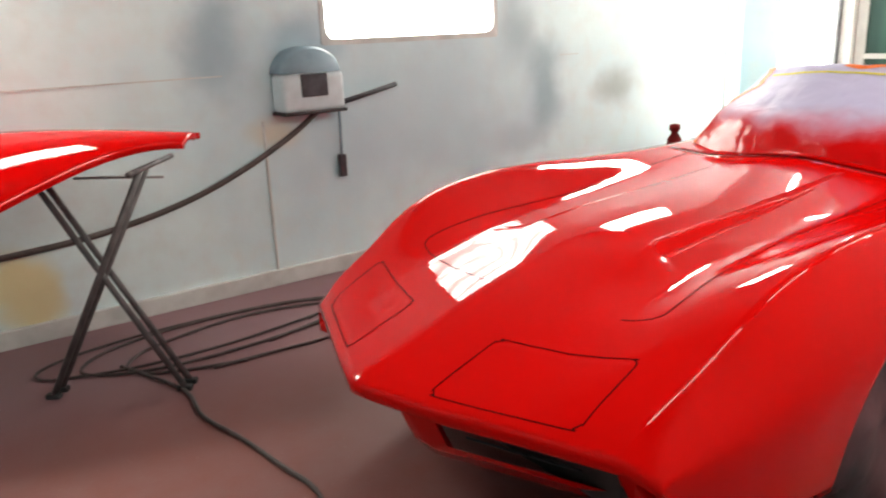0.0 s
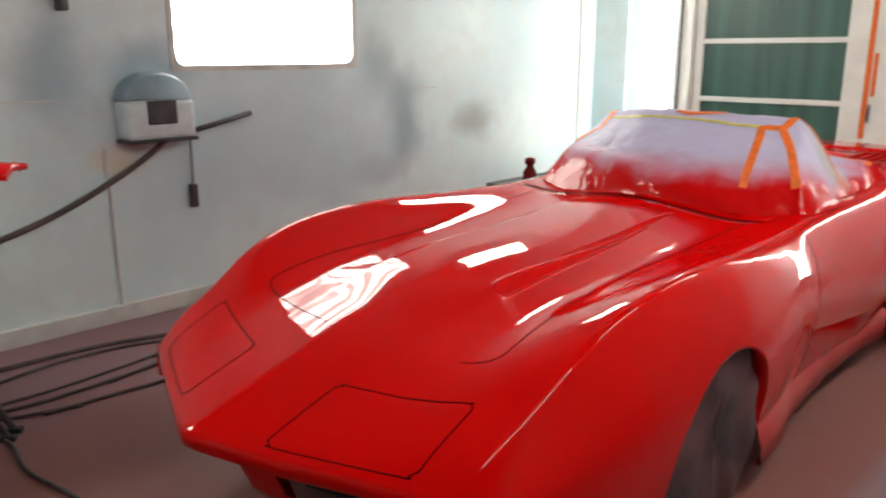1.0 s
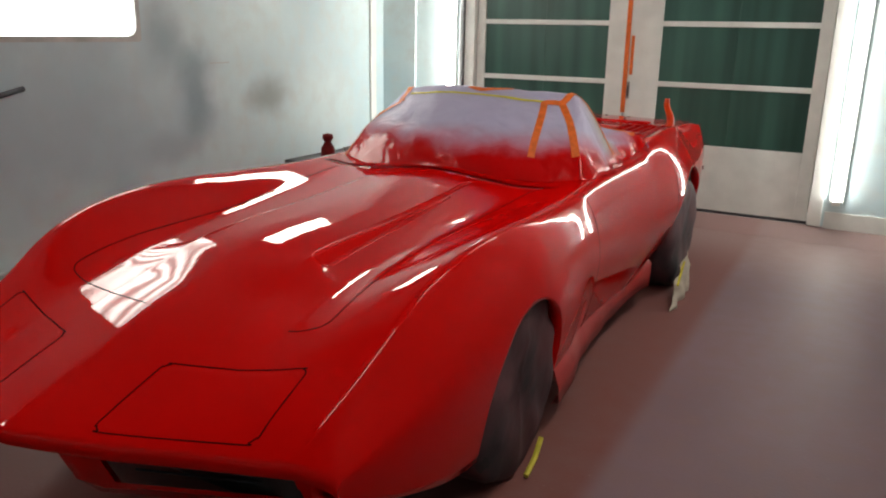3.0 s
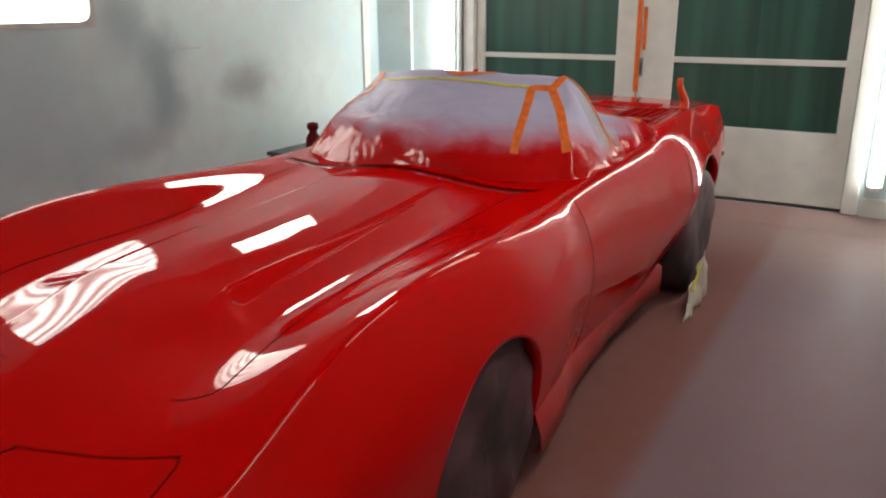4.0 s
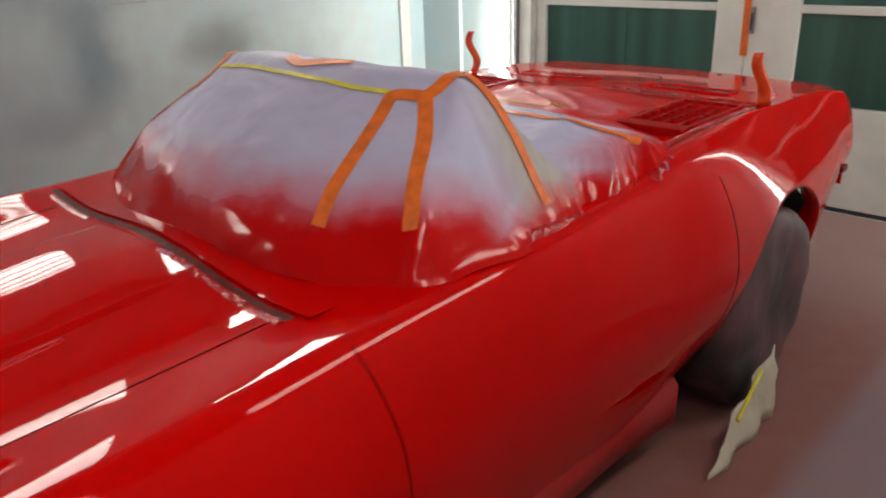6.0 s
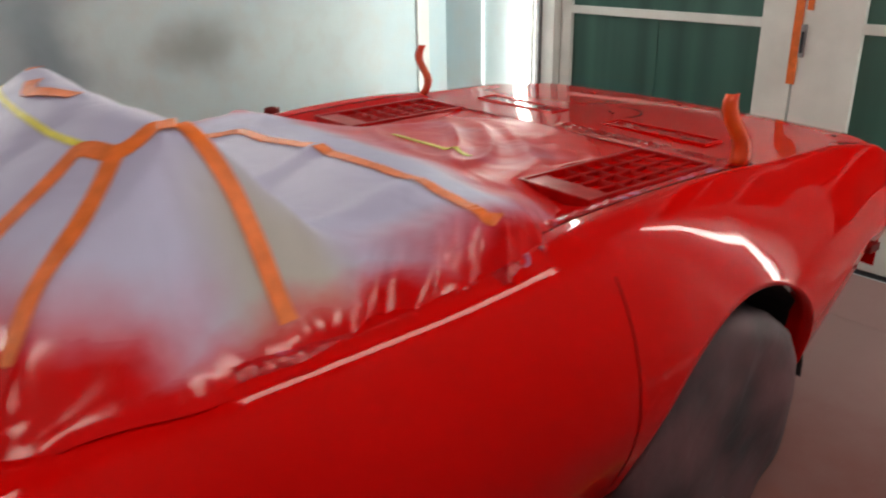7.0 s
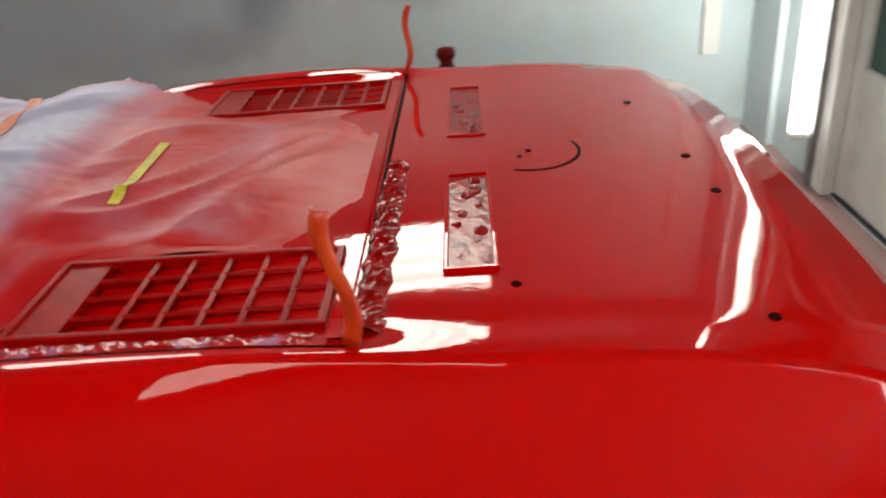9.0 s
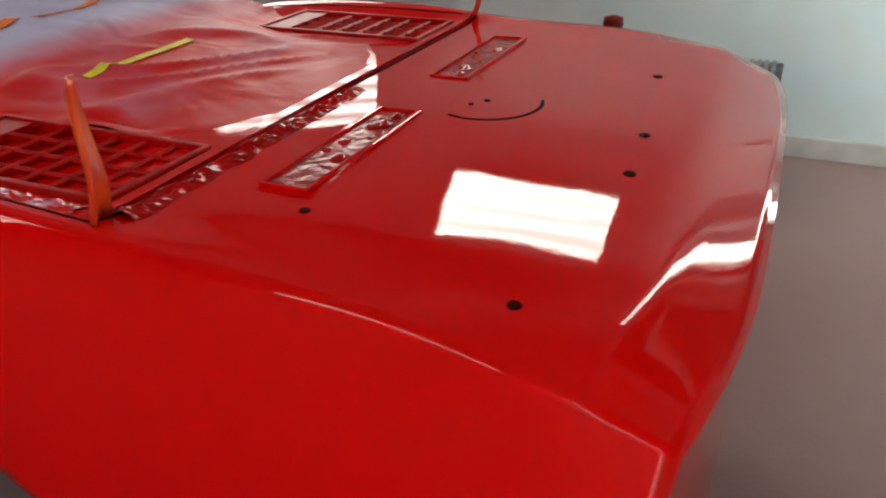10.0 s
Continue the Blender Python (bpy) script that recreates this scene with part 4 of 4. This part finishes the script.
tape([(-0.75, V(1.72)), (-0.3, V(1.86)), (0.3, V(1.93)), (0.70, V(1.95)), (0.80, V(1.97))], 0.034, ORANGE)
tape([(0.5, V(1.55)), (0.56, V(1.58))], 0.05, ORANGE, 3)
tape([(-0.24, V(2.26)), (0.05, V(2.265)), (0.36, V(2.27))], 0.020, YELLOW)


# crinkled edges of the film, stuck down and sprayed over
def crinkle(name, ps, ns, width, material, seed, high=0.010):
    bm = bmesh.new()
    m = max(4, int(width / 0.007))
    run = [0.0]
    for a, b in zip(ps, ps[1:]):
        run.append(run[-1] + (b - a).length)
    rr = []
    for i, p in enumerate(ps):
        d = (ps[min(i + 1, len(ps) - 1)] - ps[max(i - 1, 0)]).normalized()
        side = d.cross(ns[i]).normalized()
        row = []
        for j in range(m + 1):
            u = -1 + 2 * j / m
            ragged = 1 + 0.35 * noise.noise((i * 0.23, u * 2, seed))
            q = p + side * (u * width / 2 * ragged)
            along = run[i] + 0.25 * u * width
            f = noise.noise((along * 42, u * 0.7, seed)) + 0.5 * noise.noise((along * 95, u * 1.6, seed + 4))
            row.append(bm.verts.new(q + ns[i] * (0.003 + high * abs(f) * (1 - u * u) - 0.004 * u * u)))
        rr.append(row)
    for a, b in zip(rr, rr[1:]):
        for k in range(m):
            bm.faces.new((a[k], a[k + 1], b[k + 1], b[k]))
    return part(name, bm, material, film, "crinkled glossy film edge")


def crinkle_skin(pts, width, material, seed, n=24, lift=0.0, high=0.010):
    q = spline([(x, y, 0) for x, y in pts], n)
    crinkle("crinkled_edge", [skin_top(p.x, p.y) + Vector((0, 0, lift)) for p in q], [normal_top(p.x, p.y) for p in q], width, material, seed, high)


def crinkle_film(pts, width, material, seed, n=24, high=0.010):
    q = spline([(u, v, 0) for u, v in pts], n)
    crinkle("crinkled_edge", [sheet(p.x, p.y) for p in q], [sheet_normal(p.x, p.y) for p in q], width, material, seed, high)


crinkle_skin([(0.62, 2.06), (0.632, 2.2), (0.635, 2.35), (0.635, 2.52), (0.635, 2.70)], 0.045, FLECKED, 1.3)
crinkle_film([(0.97, V(1.30)), (0.965, V(1.45)), (0.96, V(1.60)), (0.955, V(1.72)), (0.955, V(1.86)), (0.96, V(2.0)), (0.97, V(2.1))], 0.036, FLECKED, 2.7, n=44, high=0.006)
crinkle_skin([(0.02, 2.772), (0.2, 2.770), (0.42, 2.768), (0.63, 2.765)], 0.050, CRUMPLED, 4.2, high=0.014)
crinkle_skin([(0.08, 0.836), (0.25, 0.832), (0.40, 0.826), (0.55, 0.820)], 0.026, FLECKED, 6.4, high=0.005)
crinkle_skin([(-0.62, 0.868), (-0.5, 0.860), (-0.35, 0.853)], 0.022, CRINKLE, 9.4, high=0.004)




# ---- rear deck ----
def deck_vent(s):
    x0, x1, y0, y1, ym = 0.385, 0.600, 2.265, 2.705, 2.41
    e = empty("deck_vent", pose(0, 0, 0), "", "")
    e.parent = car
    e["label"] = "red louvred grille in the rear deck"
    zt = 0.5 * (top_z(x0, 2.5) + top_z(x1, 2.5)) + 0.012
    lo, hi = min(s * x0, s * x1), max(s * x0, s * x1)
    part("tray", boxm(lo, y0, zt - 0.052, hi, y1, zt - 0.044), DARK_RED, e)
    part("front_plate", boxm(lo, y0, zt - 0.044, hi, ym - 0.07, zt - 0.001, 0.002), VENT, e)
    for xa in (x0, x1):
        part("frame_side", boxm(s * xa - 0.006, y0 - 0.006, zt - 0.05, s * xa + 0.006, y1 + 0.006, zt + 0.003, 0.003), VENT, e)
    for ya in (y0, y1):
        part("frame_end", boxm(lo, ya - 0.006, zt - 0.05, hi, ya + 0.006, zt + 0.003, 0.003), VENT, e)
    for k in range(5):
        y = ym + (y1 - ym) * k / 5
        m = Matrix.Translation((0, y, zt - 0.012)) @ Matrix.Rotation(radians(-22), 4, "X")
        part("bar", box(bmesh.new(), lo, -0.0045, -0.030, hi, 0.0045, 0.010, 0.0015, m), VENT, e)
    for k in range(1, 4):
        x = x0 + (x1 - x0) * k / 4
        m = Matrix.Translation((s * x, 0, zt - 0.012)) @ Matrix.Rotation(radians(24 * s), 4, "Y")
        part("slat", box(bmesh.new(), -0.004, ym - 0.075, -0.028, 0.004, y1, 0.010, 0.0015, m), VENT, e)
    part("seat_gap", boxm(min(s * 0.608, s * 0.618), y0, zt - 0.04, max(s * 0.608, s * 0.618), y1, zt - 0.013), GAP, e)


deck_vent(1)
deck_vent(-1)


def latch(s):
    e = empty("deck_latch", pose(0, 0, 0), "", "")
    e.parent = car
    e["label"] = "painted latch plate let into the rear deck"
    x0, x1, y0, y1 = 0.11, 0.475, 2.87, 2.945
    z = top_z(0.3, 2.9)
    part("plate", boxm(min(s * x0, s * x1), y0, z - 0.01, max(s * x0, s * x1), y1, z + 0.0015, 0.001), CRUMPLED, e)
    for xa in (x0, x1):
        part("rim", boxm(s * xa - 0.004, y0 - 0.004, z - 0.01, s * xa + 0.004, y1 + 0.004, z + 0.006, 0.002), RED, e)
    for ya in (y0, y1):
        part("rim", boxm(min(s * x0, s * x1), ya - 0.004, z - 0.01, max(s * x0, s * x1), ya + 0.004, z + 0.006, 0.002), RED, e)
    random.seed(5)
    for k in range(9):
        cx, cy, r = s * (0.14 + 0.036 * k + random.uniform(-0.01, 0.01)), 2.907 + random.uniform(-0.022, 0.022), random.uniform(0.007, 0.015)
        bm = bmesh.new()
        bmesh.ops.create_icosphere(bm, subdivisions=3, radius=r)
        for v in bm.verts:
            v.co = Vector((cx + v.co.x * 1.4, cy + v.co.y * 0.9, z + v.co.z * 0.5)) + v.co.normalized() * 0.004 * noise.noise(v.co * 90 + Vector((k, 0, 0)))
        part("boss", bm, CRUMPLED, e, smooth=True)


latch(1)
latch(-1)
arc = [(0.0 + 0.105 * math.cos(a), 3.03 + 0.10 * math.sin(a)) for a in np.linspace(radians(-20), radians(115), 12)]
gap_top("fuel_lid_gap", arc, 0.006, GAP, 4)
for x, y, r in ((0.0, 3.03, 0.006), (0.03, 3.01, 0.005), (0.06, 3.325, 0.010), (0.225, 3.335, 0.010), (-0.30, 3.285, 0.010), (0.62, 3.31, 0.009), (0.52, 2.97, 0.008)):
    bm = bmesh.new()
    bmesh.ops.create_cone(bm, cap_ends=True, segments=16, radius1=r, radius2=r * 0.8, depth=0.003)
    for v in bm.verts:
        v.co += skin_top(x, y) + Vector((0, 0, 0.001))
    part("bolt_hole", bm, GAP, body)


def flap(s, lean):
    """Upright loose end of tape at the deck joint."""
    bm = bmesh.new()
    base = skin_top(s * 0.655, 2.74)
    rr = []
    for k in range(11):
        t = k / 10
        c = base + Vector((lean[0] * t + lean[2] * math.sin(6 * t), lean[1] * t + 0.012 * math.sin(6 * t), 0.175 * t))
        w = (0.022 if s > 0 else 0.015) * (1 - 0.3 * t * t)
        turn = 0.5 * t + lean[3]
        d, e = Vector((math.cos(turn), math.sin(turn), 0)), Vector((-math.sin(turn), math.cos(turn), 0))
        rr.append([bm.verts.new(c + 1.25 * w * (math.sin(p) * d + (1 - math.cos(p)) * e)) for p in (-1.1, -0.55, 0.0, 0.55, 1.1)])
    for a, b in zip(rr, rr[1:]):
        for k in range(4):
            bm.faces.new((a[k], a[k + 1], b[k + 1], b[k]))
    ob = part("tape_flap", bm, REDTAPE, car, "stiff red-sprayed tape end standing up", True)
    md = ob.modifiers.new("thick", "SOLIDIFY")
    md.thickness = 0.003


flap(1, (-0.02, -0.01, 0.006, 0.35))
flap(-1, (-0.02, 0.03, 0.014, 0.15))
for s in (-1, 1):
    xm = s * side_x(0.62, 3.33)
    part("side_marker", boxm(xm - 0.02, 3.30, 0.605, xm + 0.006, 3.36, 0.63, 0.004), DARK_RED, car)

# ---- things in the booth ----
# red panel on folding trestle
tr = empty("folding_stand", pose(-1.70, -1.52, 0, 0, 0, 53), "folding stand with crossed dark metal legs", "stand")
for yy in (-0.10, -0.03):
    for s in (-1, 1):
        lg = part("leg", tube(bmesh.new(), [(s * 0.28, yy + 0.02 * s, 0.012), (-s * 0.24, yy + 0.02 * s, 0.98)], 0.014, 8), LEGS, tr, smooth=True)
        part("rubber_foot", boxm(s * 0.28 - 0.03, yy + 0.02 * s - 0.018, 0.0, s * 0.28 + 0.03, yy + 0.02 * s + 0.018, 0.022, 0.004), BLACK, lg)
for x in (-0.24, 0.24):
    part("crossbar", tube(bmesh.new(), [(x, -0.24, 0.98), (x, 0.24, 0.98)], 0.012, 8), LEGS, tr, smooth=True)
part("stretcher", tube(bmesh.new(), [(-0.2, 0.22, 0.90), (0.2, 0.22, 0.89)], 0.006, 8), STEEL, tr, smooth=True)
pn = bmesh.new()
rr = []
for i in range(25):
    t = 0.20 + 0.80 * i / 24
    x = -1.30 + 1.72 * t
    row = []
    for j in range(13):
        u = -1 + j / 6
        w = 0.50 * (1 - 0.8 * smooth01((t - 0.5) / 0.5)) * (0.4 + 0.6 * smooth01((t - 0.20) / 0.25))
        row.append(pn.verts.new((x, u * w, 0.80 + 0.135 - (0.16 if u > 0 else 0.30) * u * u * (w / 0.5) ** 1.5 - 0.03 * (t - 0.4) ** 2 + 0.05 * math.sin(2.6 * t))))
    rr.append(row)
for a, b in zip(rr, rr[1:]):
    for k in range(12):
        pn.faces.new((a[k], a[k + 1], b[k + 1], b[k]))
edges = [[r[k].co.copy() for r in rr] for k in (0, 12)]
pl = tagged(mesh_ob("body_panel", pn, RED, True), "freshly sprayed red curved body panel lying on the folding stand", "car panel")
pl.matrix_world = pose(-1.70, -1.52, 0.155, 0, 0, 53)
md = pl.modifiers.new("thick", "SOLIDIFY")
md.thickness = 0.035
md.offset = -1
md = pl.modifiers.new("round", "BEVEL")
md.width, md.segments = 0.02, 3

for line in edges:
    part("rolled_edge", tube(bmesh.new(), [p - Vector((0, 0, 0.012)) for p in line], 0.014, 10), RED, pl, smooth=True)

# dispenser on the wall with cable
db = empty("wall_dispenser", pose(XL, -0.115, 1.21), "pale plastic wall box with a round blue-grey top", "wall box")
part("box_body", boxm(0, -0.20, -0.17, 0.16, 0.20, 0.05, 0.03), PLASTIC, db, smooth=True)
bm = bmesh.new()
n = 20
a = [[bm.verts.new((x, 0.20 * math.cos(math.pi * k / n), 0.05 + 0.15 * math.sin(math.pi * k / n))) for k in range(n + 1)] for x in (0.0, 0.11, 0.15)]
for k in range(n + 1):
    a[2][k].co.y *= 0.9
    a[2][k].co.z = 0.05 + (a[2][k].co.z - 0.05) * 0.85
for r1, r2 in zip(a, a[1:]):
    for k in range(n):
        bm.faces.new((r1[k], r1[k + 1], r2[k + 1], r2[k]))
bm.faces.new(a[2])
part("hood", bm, BLUEP, db, "round blue-grey hood", True)
part("window", boxm(0.155, -0.085, -0.085, 0.165, 0.085, 0.045, 0.008), DARKSTEEL, db, "dark grey square window")
part("rim", boxm(0.0, -0.205, -0.185, 0.168, 0.205, -0.165, 0.006), BLACK, db)
part("rod", tube(bmesh.new(), [(0.1, 0.2, -0.14), (0.10, 0.40, -0.10), (0.08, 0.61, -0.06)], 0.016, 8), DARKSTEEL, db, "dark rod sticking out", True)
part("strap", tube(bmesh.new(), [(0.07, 0.20, -0.1), (0.05, 0.21, -0.3), (0.04, 0.21, -0.46)], 0.009, 8), BLUEP, db, smooth=True)
part("strap_end", boxm(0.02, 0.188, -0.60, 0.06, 0.232, -0.46, 0.008), DARKSTEEL, db)
cb = tagged(mesh_ob("wall_cable", tube(bmesh.new(), spline([(XL + 0.09, -0.06, 1.04), (XL + 0.06, -0.25, 0.90), (XL + 0.04, -0.55, 0.74), (XL + 0.04, -0.85, 0.625), (XL + 0.04, -1.2, 0.54), (XL + 0.04, -1.6, 0.49), (XL + 0.04, -2.4, 0.46), (XL + 0.04, -3.4, 0.47)], 10), 0.017, 8), HOSE, True), "black rubber cable sagging along the wall from the box", "cable")
tagged(mesh_ob("wall_bracket", boxm(XL, -0.57, 1.72, XL + 0.10, -0.53, 1.90, 0.01), DARKSTEEL), "small dark metal bracket on the wall", "bracket")

# hoses on the floor
random.seed(11)
for cx, cy, rx, ry, a0, a1, rad in ((-1.98, -0.95, 0.26, 0.72, 10, 400, 0.008), (-1.85, -0.85, 0.30, 0.62, -30, 345, 0.008), (-2.05, -1.05, 0.22, 0.80, 40, 415, 0.007)):
    pts = []
    for k in range(15):
        a = radians(a0 + (a1 - a0) * k / 14)
        pts.append((cx + rx * math.cos(a) + 0.05 * noise.noise((k * 0.5, cx, 0)), cy + ry * math.sin(a) + 0.04 * noise.noise((k * 0.4, cy, 3)), rad + 0.001))
    tagged(mesh_ob("air_hose", tube(bmesh.new(), spline(pts, 6), rad, 8), HOSE, True), "dark air hose in loose loops on the floor", "hose", "hoses on the floor")
tagged(mesh_ob("air_hose", tube(bmesh.new(), spline([(-1.9, -1.5, 0.01), (-1.46, -1.36, 0.01), (-1.15, -1.38, 0.01), (-0.87, -1.33, 0.01), (-0.60, -1.30, 0.01), (-0.35, -1.28, 0.01), (0.0, -1.4, 0.01)], 8), 0.009, 8), HOSE, True), "dark air hose running across the floor", "hose", "hoses on the floor")

# low bench beyond the car
bn = empty("low_bench", pose(-2.14, 2.80, 0, 0, 0, 0), "low dark metal bench behind the car, dusty", "bench")
part("top", boxm(-0.22, -0.22, 0.45, 0.22, 0.72, 0.48, 0.006), DARKSTEEL, bn)
for x in (-0.19, 0.19):
    for y in (-0.18, 0.67):
        part("leg", boxm(x - 0.015, y - 0.015, 0.0, x + 0.015, y + 0.015, 0.45, 0.003), DARKSTEEL, bn)
bt = empty("spray_can", pose(-2.10, 2.82, 0.48), "dark red bottle with a round cap on the bench", "bottle")
part("bottle", lathe(bmesh.new(), [(0, 0.0), (0.055, 0.0), (0.06, 0.03), (0.055, 0.09), (0.03, 0.13), (0.03, 0.15)], 24, "z"), DARK_RED, bt, smooth=True)
part("cap", lathe(bmesh.new(), [(0.035, 0.15), (0.045, 0.17), (0.04, 0.20), (0.0, 0.21)], 24, "z"), DARK_RED, bt, smooth=True)
rack = empty("wire_rack", pose(-2.12, 3.36, 0.48), "small grey slatted rack on the bench", "rack")
for x in (-0.11, 0.11):
    part("rail", boxm(x - 0.01, -0.13, 0.0, x + 0.01, 0.13, 0.025, 0.003), STEEL, rack)
for k in range(9):
    part("slat", boxm(-0.13, -0.125 + 0.03 * k, 0.025, 0.13, -0.11 + 0.03 * k, 0.035, 0.002), STEEL, rack)
